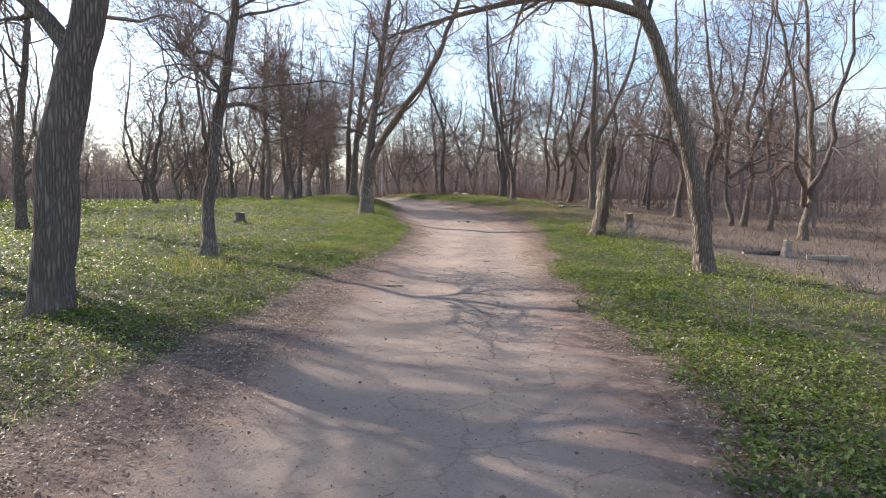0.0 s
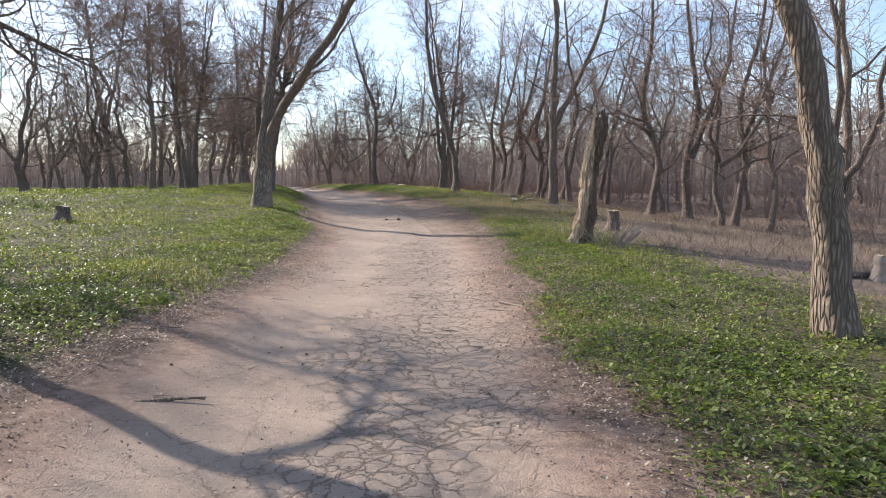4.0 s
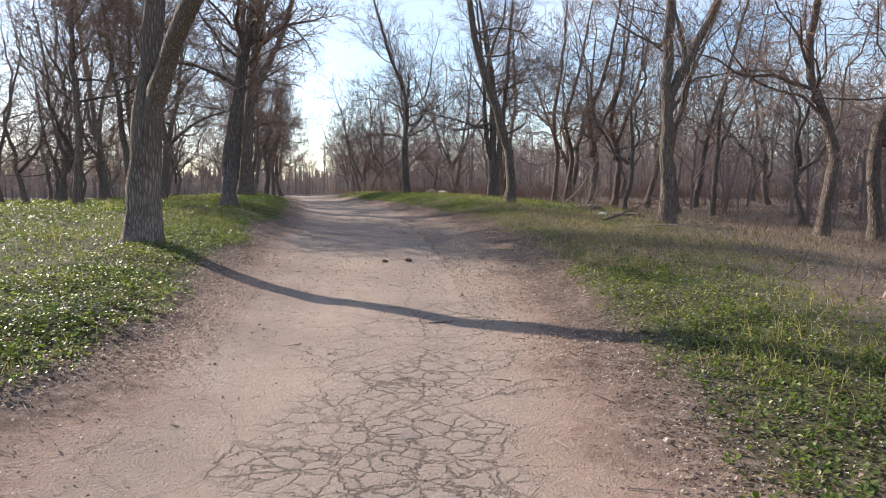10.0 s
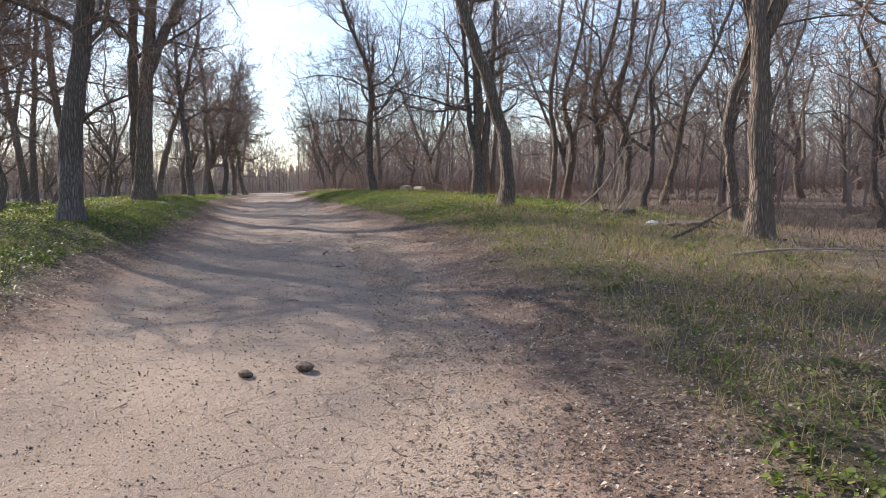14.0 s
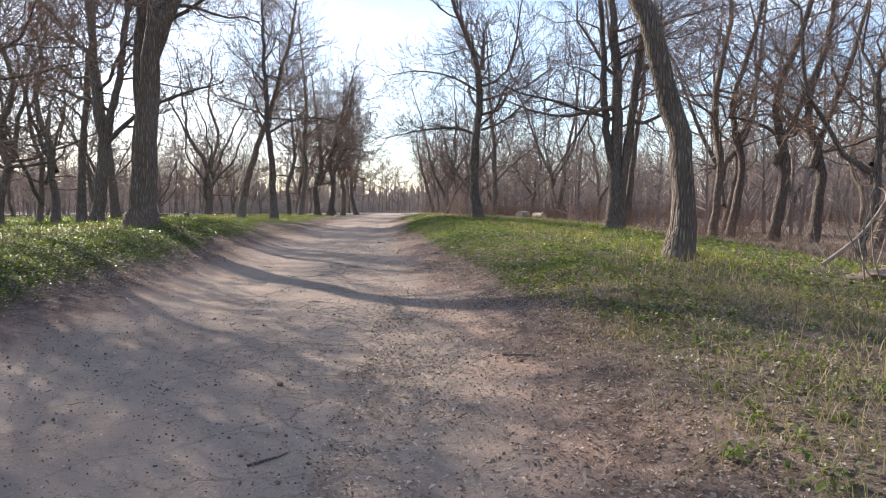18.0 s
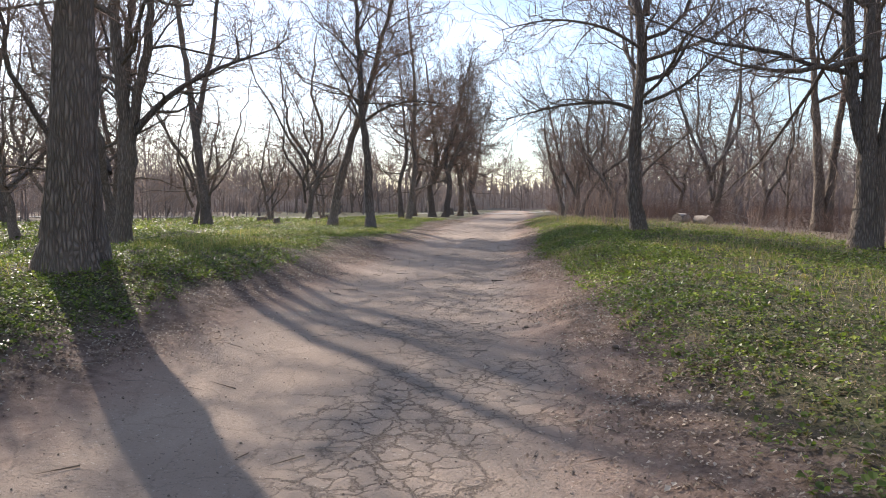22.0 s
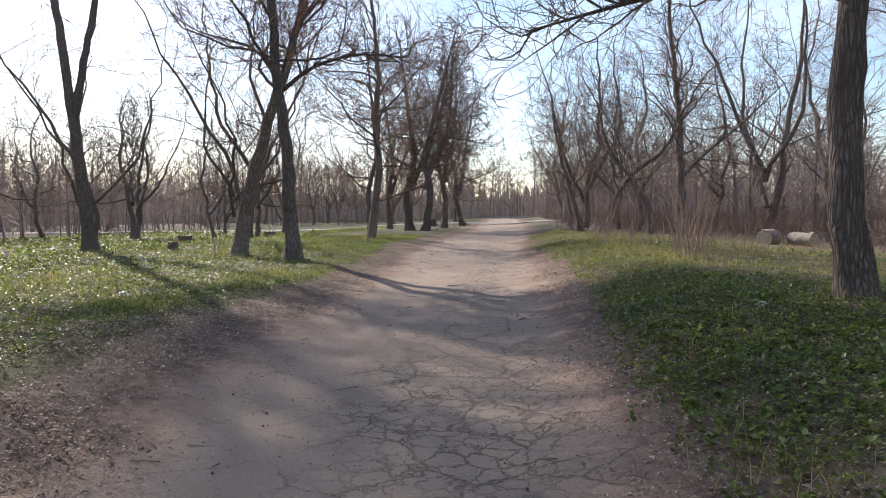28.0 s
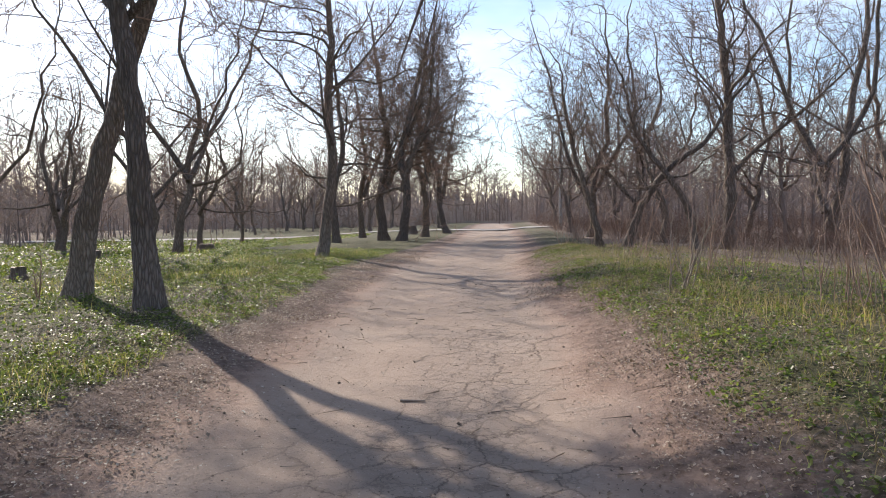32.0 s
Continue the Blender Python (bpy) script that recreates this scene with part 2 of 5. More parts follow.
CLOD = plain_material("earth_clod", 30, [(0.3, (0.09, 0.07, 0.055)), (0.7, (0.24, 0.19, 0.15))], 0.95, 0.5)
WOOD_END = plain_material("cut_wood", 14, [(0.3, (0.36, 0.28, 0.2)), (0.7, (0.68, 0.57, 0.43))], 0.8, 0.3)
DEADWOOD = plain_material("weathered_wood", 9, [(0.3, (0.20, 0.16, 0.13)), (0.7, (0.44, 0.38, 0.32))], 0.85, 0.6)
PLASTIC = plain_material("white_plastic", 4, [(0.3, (0.72, 0.70, 0.66)), (0.7, (0.84, 0.82, 0.79))], 0.4, 0.1)
CONCRETE = plain_material("grey_concrete", 3, [(0.3, (0.32, 0.31, 0.29)), (0.7, (0.46, 0.44, 0.41))], 0.9, 0.2)
ASPHALT = plain_material("pale_asphalt", 1.2, [(0.3, (0.36, 0.33, 0.30)), (0.7, (0.46, 0.43, 0.40))], 0.9, 0.1)


def snag_material():
    m, nt, b = material("dead_snag", 0.9)
    p = place_of(nt)
    stretch = node(nt, "ShaderNodeMapping", {"Vector": p, "Scale": (1, 1, 0.1)}).outputs[0]
    grain = noise_of(nt, stretch, 34, 7, 0.75)
    side = node(nt, "ShaderNodeSeparateXYZ", {0: p}).outputs["X"]
    up = node(nt, "ShaderNodeSeparateXYZ", {0: p}).outputs["Z"]
    bare = calc(nt, "ADD", calc(nt, "SUBTRACT", calc(nt, "MULTIPLY_ADD", up, 0.125, -0.045), side), calc(nt, "MULTIPLY", calc(nt, "SUBTRACT", noise_of(nt, stretch, 5, 5), 0.5), 0.5))
    bark = steps(nt, grain, [(0.3, (0.05, 0.036, 0.028)), (0.7, (0.25, 0.18, 0.13))])
    wood = steps(nt, grain, [(0.34, (0.12, 0.09, 0.065)), (0.46, (0.46, 0.35, 0.24)), (0.64, (0.76, 0.63, 0.47))])
    nt.links.new(blend(nt, node(nt, "ShaderNodeMapRange", {0: bare, 1: -0.03, 2: 0.06}).outputs[0], bark, wood), b.inputs["Base Color"])
    relief(nt, b, grain, 1.0, 0.04)
    return m


SNAG = snag_material()


def twig_material():
    m, nt, b = material("twig_bark", 0.85)
    n = noise_of(nt, place_of(nt), 6, 3)
    rnd = node(nt, "ShaderNodeObjectInfo").outputs["Random"]
    col = steps(nt, n, [(0.3, (0.25, 0.19, 0.155)), (0.7, (0.44, 0.35, 0.295))])
    col = blend(nt, 1.0, col, steps(nt, rnd, [(0, (0.8, 0.8, 0.82)), (1, (1.2, 1.05, 0.95))]), "MULTIPLY")
    nt.links.new(col, b.inputs["Base Color"])
    return m


TWIG = twig_material()


def ground_material():
    m, nt, b = material("forest_ground", 0.95)
    p = world_of(nt)
    road = node(nt, "ShaderNodeAttribute", attribute="road").outputs["Fac"]     # metres inside the road's edge
    green = node(nt, "ShaderNodeAttribute", attribute="green").outputs["Fac"]
    wob = calc(nt, "SUBTRACT", noise_of(nt, p, 0.9, 5, 0.65), 0.5)
    fine = noise_of(nt, p, 9, 6, 0.7)
    grit = noise_of(nt, p, 60, 4, 0.7)
    edge = calc(nt, "ADD", road, calc(nt, "MULTIPLY", wob, 1.1))
    edge = calc(nt, "ADD", edge, calc(nt, "MULTIPLY", calc(nt, "SUBTRACT", fine, 0.5), 0.5))
    # road: pale dust over an old cracked asphalt crust, reddish towards its edges
    across = node(nt, "ShaderNodeAttribute", attribute="across").outputs["Fac"]
    big = noise_of(nt, p, 0.7, 5)
    dust = steps(nt, big, [(0.3, (0.322, 0.246, 0.195)), (0.52, (0.438, 0.337, 0.265)), (0.72, (0.52, 0.407, 0.32))])
    warp = node(nt, "ShaderNodeVectorMath", {0: p, 1: node(nt, "ShaderNodeVectorMath", {0: node(nt, "ShaderNodeTexNoise", {"Vector": p, "Scale": 6.0, "Detail": 5.0, "Roughness": 0.7}).outputs["Color"], 1: (0.19, 0.19, 0.19)}, op="MULTIPLY").outputs[0]}, op="ADD").outputs[0]
    cells = node(nt, "ShaderNodeTexVoronoi", {"Vector": warp, "Scale": 6.2}, feature="DISTANCE_TO_EDGE").outputs["Distance"]
    broad = node(nt, "ShaderNodeTexVoronoi", {"Vector": warp, "Scale": 1.6}, feature="DISTANCE_TO_EDGE").outputs["Distance"]
    patchy = noise_of(nt, p, 0.75, 5, 0.62)
    band = calc(nt, "MULTIPLY", calc(nt, "ABSOLUTE", calc(nt, "SUBTRACT", across, 0.6)), 0.2)
    old = node(nt, "ShaderNodeAttribute", attribute="crust").outputs["Fac"]     # how much of the old crust lies bare
    where = node(nt, "ShaderNodeMapRange", {0: calc(nt, "SUBTRACT", patchy, band), 1: 0.3, 2: 0.46}).outputs[0]
    where = calc(nt, "MULTIPLY", where, old)
    c1 = node(nt, "ShaderNodeMapRange", {0: calc(nt, "ADD", cells, calc(nt, "MULTIPLY", calc(nt, "SUBTRACT", fine, 0.5), 0.12)), 1: 0.0, 2: 0.06, 3: 1.0, 4: 0.0}).outputs[0]
    c2 = node(nt, "ShaderNodeMapRange", {0: broad, 1: 0.0, 2: 0.022, 3: 1.0, 4: 0.0}).outputs[0]
    crack = calc(nt, "MAXIMUM", calc(nt, "MULTIPLY", c1, where), calc(nt, "MULTIPLY", c2, node(nt, "ShaderNodeMapRange", {0: where, 1: -0.25, 2: 0.5}).outputs[0]))
    crack = calc(nt, "MULTIPLY", crack, node(nt, "ShaderNodeMapRange", {0: fine, 1: 0.3, 2: 0.46}).outputs[0])
    crust = blend(nt, calc(nt, "MULTIPLY", grit, 0.8), (0.28, 0.225, 0.185), (0.46, 0.375, 0.31))
    col_road = blend(nt, calc(nt, "MULTIPLY", where, 0.75), blend(nt, calc(nt, "MULTIPLY", grit, 0.75), dust, (0.29, 0.235, 0.195)), crust)
    red = node(nt, "ShaderNodeMapRange", {0: edge, 1: 0.5, 2: -0.05}).outputs[0]
    col_road = blend(nt, calc(nt, "MULTIPLY", red, 0.7), col_road, (0.34, 0.225, 0.17))
    specks = node(nt, "ShaderNodeMapRange", {0: noise_of(nt, p, 38, 3, 0.6), 1: 0.6, 2: 0.7}).outputs[0]
    col_road = blend(nt, calc(nt, "MULTIPLY", specks, 0.65), col_road, (0.16, 0.125, 0.10))
    # dark grit and pale flecks
    flecks = node(nt, "ShaderNodeMapRange", {0: noise_of(nt, p, 46, 2, 0.5), 1: 0.66, 2: 0.72}).outputs[0]
    col_road = blend(nt, calc(nt, "MULTIPLY", flecks, 0.5), col_road, (0.6, 0.53, 0.46))
    col_road = blend(nt, calc(nt, "MULTIPLY", crack, 0.66), col_road, (0.09, 0.07, 0.057))
    # verge: trodden reddish earth with rotting leaves
    col_verge = steps(nt, fine, [(0.3, (0.09, 0.06, 0.047)), (0.5, (0.185, 0.13, 0.102)), (0.7, (0.31, 0.235, 0.19))])
    # lawn soil under the plants, darkened so the gaps look shaded
    col_lawn = steps(nt, noise_of(nt, p, 3.5, 6, 0.7), [(0.3, (0.045, 0.044, 0.024)), (0.5, (0.085, 0.085, 0.04)), (0.7, (0.17, 0.145, 0.095))])
    col_dead = steps(nt, fine, [(0.3, (0.11, 0.082, 0.063)), (0.55, (0.2, 0.152, 0.12)), (0.75, (0.31, 0.245, 0.195))])
    lawn = calc(nt, "ADD", green, calc(nt, "MULTIPLY", wob, 1.4))
    col_wild = blend(nt, node(nt, "ShaderNodeMapRange", {0: lawn, 1: 0.25, 2: 0.65}).outputs[0], col_dead, col_lawn)
    f_verge = node(nt, "ShaderNodeMapRange", {0: edge, 1: -1.0, 2: -0.45}).outputs[0]
    f_road = node(nt, "ShaderNodeMapRange", {0: edge, 1: -0.3, 2: 0.15}).outputs[0]
    col = blend(nt, f_road, blend(nt, f_verge, col_wild, col_verge), col_road)
    nt.links.new(col, b.inputs["Base Color"])
    h = calc(nt, "ADD", calc(nt, "MULTIPLY", fine, 0.6), calc(nt, "MULTIPLY", grit, 0.5))
    dome = calc(nt, "MULTIPLY", node(nt, "ShaderNodeMapRange", {0: cells, 1: 0.0, 2: 0.25}).outputs[0], calc(nt, "MULTIPLY", where, f_road))
    h = calc(nt, "ADD", h, calc(nt, "MULTIPLY", dome, 0.14))
    h = calc(nt, "SUBTRACT", h, calc(nt, "MULTIPLY", calc(nt, "MULTIPLY", crack, f_road), 0.38))
    relief(nt, b, h, 1.0, 0.034)
    return m


GROUND = ground_material()

# ---- mesh tools ----
class Soup:
    """Gathers rings and faces and turns them into one mesh."""

    def __init__(self):
        self.v, self.f, self.n = [], [], 0

    def add(self, verts, faces):
        self.v.append(np.asarray(verts, float))
        self.f.append(np.asarray(faces, int) + self.n)
        self.n += len(verts)

    def tube(self, path, radii, sides, cap=False):
        path, radii = np.asarray(path, float), np.asarray(radii, float)
        t = np.gradient(path, axis=0)
        t /= np.linalg.norm(t, axis=1, keepdims=True) + 1e-9
        side = np.array([1.0, 0.0, 0.0]) if abs(t[0][0]) < 0.8 else np.array([0.0, 1.0, 0.0])
        a = np.cross(t, side)
        a /= np.linalg.norm(a, axis=1, keepdims=True) + 1e-9
        b = np.cross(t, a)
        ang = np.arange(sides) * 2 * np.pi / sides
        ring = a[:, None] * np.cos(ang)[None, :, None] + b[:, None] * np.sin(ang)[None, :, None]
        rr = radii[:, None, None] if radii.ndim == 1 else radii[:, :, None]
        verts = (path[:, None] + ring * rr).reshape(-1, 3)
        i, j = np.arange(len(path) - 1)[:, None] * sides, np.arange(sides)[None]
        k = (j + 1) % sides
        faces = np.stack([i + j, i + k, i + sides + k, i + sides + j], -1).reshape(-1, 4)
        self.add(verts, faces)
        if cap:
            top = (len(path) - 1) * sides
            c = len(verts)
            self.v.append(path[-1:])
            self.f.append(np.array([[top + q, top + (q + 1) % sides, c, c] for q in range(sides)]) + self.n - len(verts))
            self.n += 1

    def spikes(self, bases, tips, radii, closed=False):
        """Many thin three-sided points at once."""
        b, t, r = np.asarray(bases, float), np.asarray(tips, float), np.asarray(radii, float)[:, None]
        d = t - b
        a = np.cross(d, np.where(np.abs(d[:, 2:3]) > 0.8 * np.linalg.norm(d, axis=1, keepdims=True), [[1.0, 0, 0]], [[0, 0, 1.0]]))
        a /= np.linalg.norm(a, axis=1, keepdims=True) + 1e-9
        c = np.cross(d / (np.linalg.norm(d, axis=1, keepdims=True) + 1e-9), a)
        v = np.stack([b + a * r, b + (-0.5 * a + 0.866 * c) * r, b + (-0.5 * a - 0.866 * c) * r, t], 1).reshape(-1, 3)
        k = 4 * np.arange(len(b))[:, None]
        f = np.concatenate([k + q for q in ([[0, 1, 3, 3]], [[1, 2, 3, 3]], [[2, 0, 3, 3]])[: 3 if closed else 2]])
        self.add(v, f)

    def mesh(self, name, mat, smooth=True):
        me = bpy.data.meshes.new(name)
        v = np.concatenate(self.v)
        f = np.concatenate(self.f) if self.f else np.zeros((0, 4), int)
        tri = f[:, 2] == f[:, 3] if f.shape[1] == 4 else np.ones(len(f), bool)
        counts = np.where(tri, 3, 4)
        loops = f[:, :3].ravel() if f.shape[1] == 3 else f.ravel()[np.stack([np.ones(len(f), bool)] * 3 + [~tri], 1).ravel()]
        me.vertices.add(len(v))
        me.vertices.foreach_set("co", v.ravel())
        me.loops.add(len(loops))
        me.loops.foreach_set("vertex_index", loops.astype(np.int32))
        me.polygons.add(len(counts))
        me.polygons.foreach_set("loop_start", np.r_[0, np.cumsum(counts)[:-1]].astype(np.int32))
        me.polygons.foreach_set("use_smooth", np.full(len(counts), smooth))
        me.materials.append(mat)
        me.update(calc_edges=True)
        me.validate()
        return me


def part(name, mesh, parent, label=""):
    ob = new(name, mesh)
    ob.parent = parent
    if label:
        ob["label"] = label
    return ob


# ---- ground ----
def ground_lines(fine_to, step, far, grow=1.22):
    a, s = list(np.arange(0, fine_to + 1e-6, step)), step
    while a[-1] < far:
        s = min(s * grow, 40)
        a.append(a[-1] + s)
    return np.array(a)


GRID = {}


def ground_z(x, y):
    """The height of the ground with its relief."""
    us, ys, z = GRID["us"], GRID["ys"], GRID["z"]
    fu, fy = np.interp(x - road_x(y), us, np.arange(len(us))), np.interp(y, ys, np.arange(len(ys)))
    i, j = np.minimum(fy.astype(int), len(ys) - 2), np.minimum(fu.astype(int), len(us) - 2)
    a, b = fy - i, fu - j
    return z[i, j] * (1 - a) * (1 - b) + z[i, j + 1] * (1 - a) * b + z[i + 1, j] * a * (1 - b) + z[i + 1, j + 1] * a * b


def build_ground():
    right = ground_lines(7.0, 0.16, 600)
    us = np.r_[-right[:0:-1], right]
    ahead = ground_lines(76.0, 0.22, 600)
    ys = np.r_[-ground_lines(3.0, 0.3, 300)[:0:-1] - 4, ahead - 4]
    U, Y = np.meshgrid(us, ys)
    X = U + road_x(Y)
    Z = height(X, Y)
    half = np.interp(Y, WIDE_Y, WIDE)
    inside = half - np.abs(U)
    rough = np.where(inside > 0, 0.012, 0.045)
    bumps = np.zeros_like(Z)
    near = (np.abs(U) < 12) & (Y > -8) & (Y < 90)
    idx = np.argwhere(near)
    for i, j in idx:
        x, y = X[i, j], Y[i, j]
        bumps[i, j] = noise.noise((x * 0.9, y * 0.9, 0)) + 0.6 * noise.noise((x * 2.6, y * 2.6, 5))
    Z = Z + bumps * rough
    # wheel ruts
    Z = Z - 0.02 * (np.exp(-((U - 0.75) / 0.3) ** 2) + np.exp(-((U + 0.75) / 0.3) ** 2))
    GRID.update(us=us, ys=ys, z=Z)
    s = Soup()
    s.add(np.stack([X, Y, Z], -1).reshape(-1, 3), np.zeros((0, 4), int))
    nx = len(us)
    i, j = np.arange(len(ys) - 1)[:, None] * nx, np.arange(nx - 1)[None]
    s.f = [np.stack([i + j, i + j + 1, i + j + nx + 1, i + j + nx], -1).reshape(-1, 4)]
    me = s.mesh("ground", GROUND)
    at = me.attributes.new("road", "FLOAT", "POINT")
    at.data.foreach_set("value", np.clip(inside, -5, 5).ravel())
    g = green_share(X, Y)
    at = me.attributes.new("across", "FLOAT", "POINT")
    at.data.foreach_set("value", np.clip(U, -8, 8).ravel())
    at = me.attributes.new("crust", "FLOAT", "POINT")
    at.data.foreach_set("value", np.interp(Y, [0, 6, 9, 22, 26, 34, 38, 50, 54, 66, 80], [0.1, 0.25, 1, 1, 0.25, 0.15, 0.95, 1, 0.55, 0.6, 0.2]).ravel())
    at = me.attributes.new("green", "FLOAT", "POINT")
    at.data.foreach_set("value", g.ravel())
    return tagged(new("ground", me), "uneven woodland ground with dirt track, leaf litter and spring grass", "ground", kind="structure")


def green_share(X, Y):
    """How green the ground is: lawns on both sides, brown leaf litter in the thickets."""
    u = X - road_x(Y)
    g = np.where(u < 0, 1.0 - 0.75 * ramp(-u, 26, 50), 0)
    right_to = np.interp(Y, [0, 10, 16, 20, 24, 30, 36, 45, 60, 66, 75], [7.5, 6.5, 5.8, 4.7, 4.6, 6.0, 8.0, 10, 10, 8, 5])
    g = g + np.where(u >= 0, 1.0 - ramp(u, right_to - 1.2, right_to + 1.2), 0)
    g = np.where(Y > 70, g * np.where(u < 0, 1, 0.6), g)
    g = g * np.where(u > 0, np.interp(Y, [24, 29, 37, 42], [1, 0.3, 0.4, 1]), 1)
    e = np.abs(u) - np.interp(Y, WIDE_Y, WIDE) - np.where(u < 0, np.interp(Y, LEFT_Y, LEFT), np.interp(Y, RIGHT_Y, RIGHT))
    return g * ramp(e, -0.25, 0.3)


build_ground()

# ---- trees ----
def wander(rng, start, way, length, n, bend, lift):
    """A bending path of n steps."""
    p, d = np.array(start, float), np.array(way, float)
    d /= np.linalg.norm(d)
    out = [p.copy()]
    for _ in range(n):
        d = d + rng.normal(0, bend, 3) + (0, 0, lift)
        d /= np.linalg.norm(d)
        p = p + d * length / n
        out.append(p.copy())
    return np.array(out)


def along(path, s):
    q = s * (len(path) - 1)
    i = min(int(q), len(path) - 2)
    return path[i] + (path[i + 1] - path[i]) * (q - i), path[i + 1] - path[i]


def spread(rng, d, angle):
    d = d / (np.linalg.norm(d) + 1e-9)
    a = np.cross(d, rng.normal(0, 1, 3))
    a /= np.linalg.norm(a) + 1e-9
    return d * math.cos(angle) + a * math.sin(angle)


def smooth_path(points, n):
    p = np.array(points, float)
    t = np.r_[0, np.cumsum(np.linalg.norm(np.diff(p, axis=0), axis=1))]
    f = np.linspace(0, t[-1], n)
    out = np.stack([np.interp(f, t, p[:, k]) for k in range(3)], -1)
    for _ in range(3):
        out[1:-1] = (out[:-2] + 2 * out[1:-1] + out[2:]) / 4
    return out


def crown_twigs(rng, twigs, limb, r, ln, fine, thin, far):
    """Branches and twigs along a limb."""
    bases, tips, radii = [], [], []
    for s in np.linspace(0.15, 1.0, max(3, int(ln * 3.0 * fine))):
        q, e = along(limb, min(s, 0.999))
        l2 = (0.35 + ln * rng.uniform(0.2, 0.42)) * (1.15 - 0.5 * s)
        br = wander(rng, q, spread(rng, e, rng.uniform(0.5, 1.1)), l2, 3 if far else 4, 0.26, 0.06)
        r2 = max(r * (1 - 0.8 * s) * 0.5, thin * 1.3)
        twigs.tube(br, r2 * (1 - 0.7 * np.linspace(0, 1, len(br))), 3)
        for s2 in np.linspace(0.15, 1.0, max(3, int(l2 * (12 if far else 9) * fine))):
            q2, e2 = along(br, min(s2, 0.999))
            l3 = rng.uniform(0.2, 0.6) * (1.2 if far else 1.0)
            tw = np.array([q2, q2 + spread(rng, e2, rng.uniform(0.4, 1.1)) * l3 + (0, 0, 0.04)])
            bases.append(q2), tips.append(tw[-1]), radii.append(thin)
            for _ in range(2 if fine >= 0.7 else 1):
                q3, e3 = along(tw, rng.uniform(0.2, 0.8))
                bases.append(q3), radii.append(thin * 0.75)
                tips.append(q3 + spread(rng, e3, rng.uniform(0.4, 0.9)) * l3 * rng.uniform(0.5, 0.9))
    if bases:
        twigs.spikes(bases, tips, radii)


def tree(rng, stems, radius, top=12.0, limbs=12, first=3.2, fine=1.0, thin=0.0055, extra=(), bark=None, sides=14, label="", crown=1.0, far=False):
    """A leafless tree. stems: lists of (dx, dy, h) points; extra: limbs given as points, with their radius."""
    bark = bark or BARK
    thing = new("tree")
    wood, twigs = Soup(), Soup()
    lines = []
    rings = 14 if far else 34
    for k, stem in enumerate(stems):
        pts = list(stem)
        (pa, pb, ph), (a, b, h) = pts[-2], pts[-1]
        if h < top:
            g = (top - h) / max(h - ph, 0.3)
            pts.append((a + 0.45 * (a - pa) * g + rng.normal(0, 0.4), b + 0.45 * (b - pb) * g + rng.normal(0, 0.4), top))
        if pts[0][2] < 0.1:
            pts[0] = (pts[0][0], pts[0][1], -0.25)
        path = smooth_path(pts, rings)
        path[2:-1, :2] += rng.normal(0, 0.02, (rings - 3, 2))
        if far:
            path[1:, :2] += np.cumsum(rng.normal(0, 0.13, (rings - 1, 2)), 0)
        r0 = radius * (1.0 if k == 0 else 0.85 if stem[0][2] < 0.1 else 0.62)
        s = np.linspace(0, 1, rings)
        rr = r0 * (1 - 0.84 * s ** 0.85)
        if stem[0][2] < 0.1:
            rr = rr + r0 * 0.5 * np.exp(-np.maximum(path[:, 2], 0) / 0.2)
        lump = 1 + (0.06 if far else 0.15) * rng.normal(0, 1, (rings, sides))
        lump = (lump + np.roll(lump, 1, 0) + np.roll(lump, 1, 1)) / 3
        trunk = Soup()
        trunk.tube(path, rr[:, None] * lump, sides)
        part("trunk", trunk.mesh("trunk", bark), thing)
        lines.append((path, rr))
    starts = []
    for path, rr in lines:
        hs, s = path[:, 2], np.linspace(0, 1, rings)
        n = max(3, int(limbs * (1.0 if len(lines) == 1 else 0.65)))
        for h in (np.arange(n) + rng.uniform(0, 1, n)) / n:
            z = first + (top - 0.3 - first) * h
            if z < hs[0] + 0.3:
                continue
            q = np.interp(z, hs, s)
            p, d = along(path, min(q, 0.98))
            ln = (1.2 + 0.36 * (top - z)) * rng.uniform(0.7, 1.25) * crown
            starts.append((p, spread(rng, d, rng.uniform(0.6, 1.35)), ln, np.interp(q, s, rr) * rng.uniform(0.28, 0.5)))
        starts.append((path[-1], path[-1] - path[-2], 1.6, rr[-1]))
    for pts, r in extra:
        path = smooth_path(pts, 14)
        limb = Soup()
        limb.tube(path, r * (1 - 0.8 * np.linspace(0, 1, 14)), 8)
        part("limb", limb.mesh("limb", bark), thing)
        for s in np.linspace(0.2, 0.98, 15):
            p, d = along(path, s)
            starts.append((p, spread(rng, d, rng.uniform(0.4, 0.9)), rng.uniform(0.7, 1.6), r * (1 - 0.8 * s) * 0.6))
    for p, d, ln, r in starts:
        r = max(r, thin * 2.2)
        path = wander(rng, p, d, ln, 6 if far else 8, 0.34 if far else 0.26, 0.08 if far else 0.04)
        limb = wood if far or ln < 1.7 else Soup()
        limb.tube(path, r * (1 - 0.82 * np.linspace(0, 1, len(path))), 4 if far else 6)
        if limb is not wood:
            part("limb", limb.mesh("limb", bark), thing)
        crown_twigs(rng, twigs, path, r, ln, fine, thin, far)
    if wood.n:
        tagged(part("inner_crown", wood.mesh("inner_crown", bark), thing), kind="stuff")
    tagged(part("crown", twigs.mesh("crown", TWIG), thing), kind="stuff")
    return tagged(thing, label or "leafless dark-barked tree standing in spring grass", "tree", "bare trees of the wood")


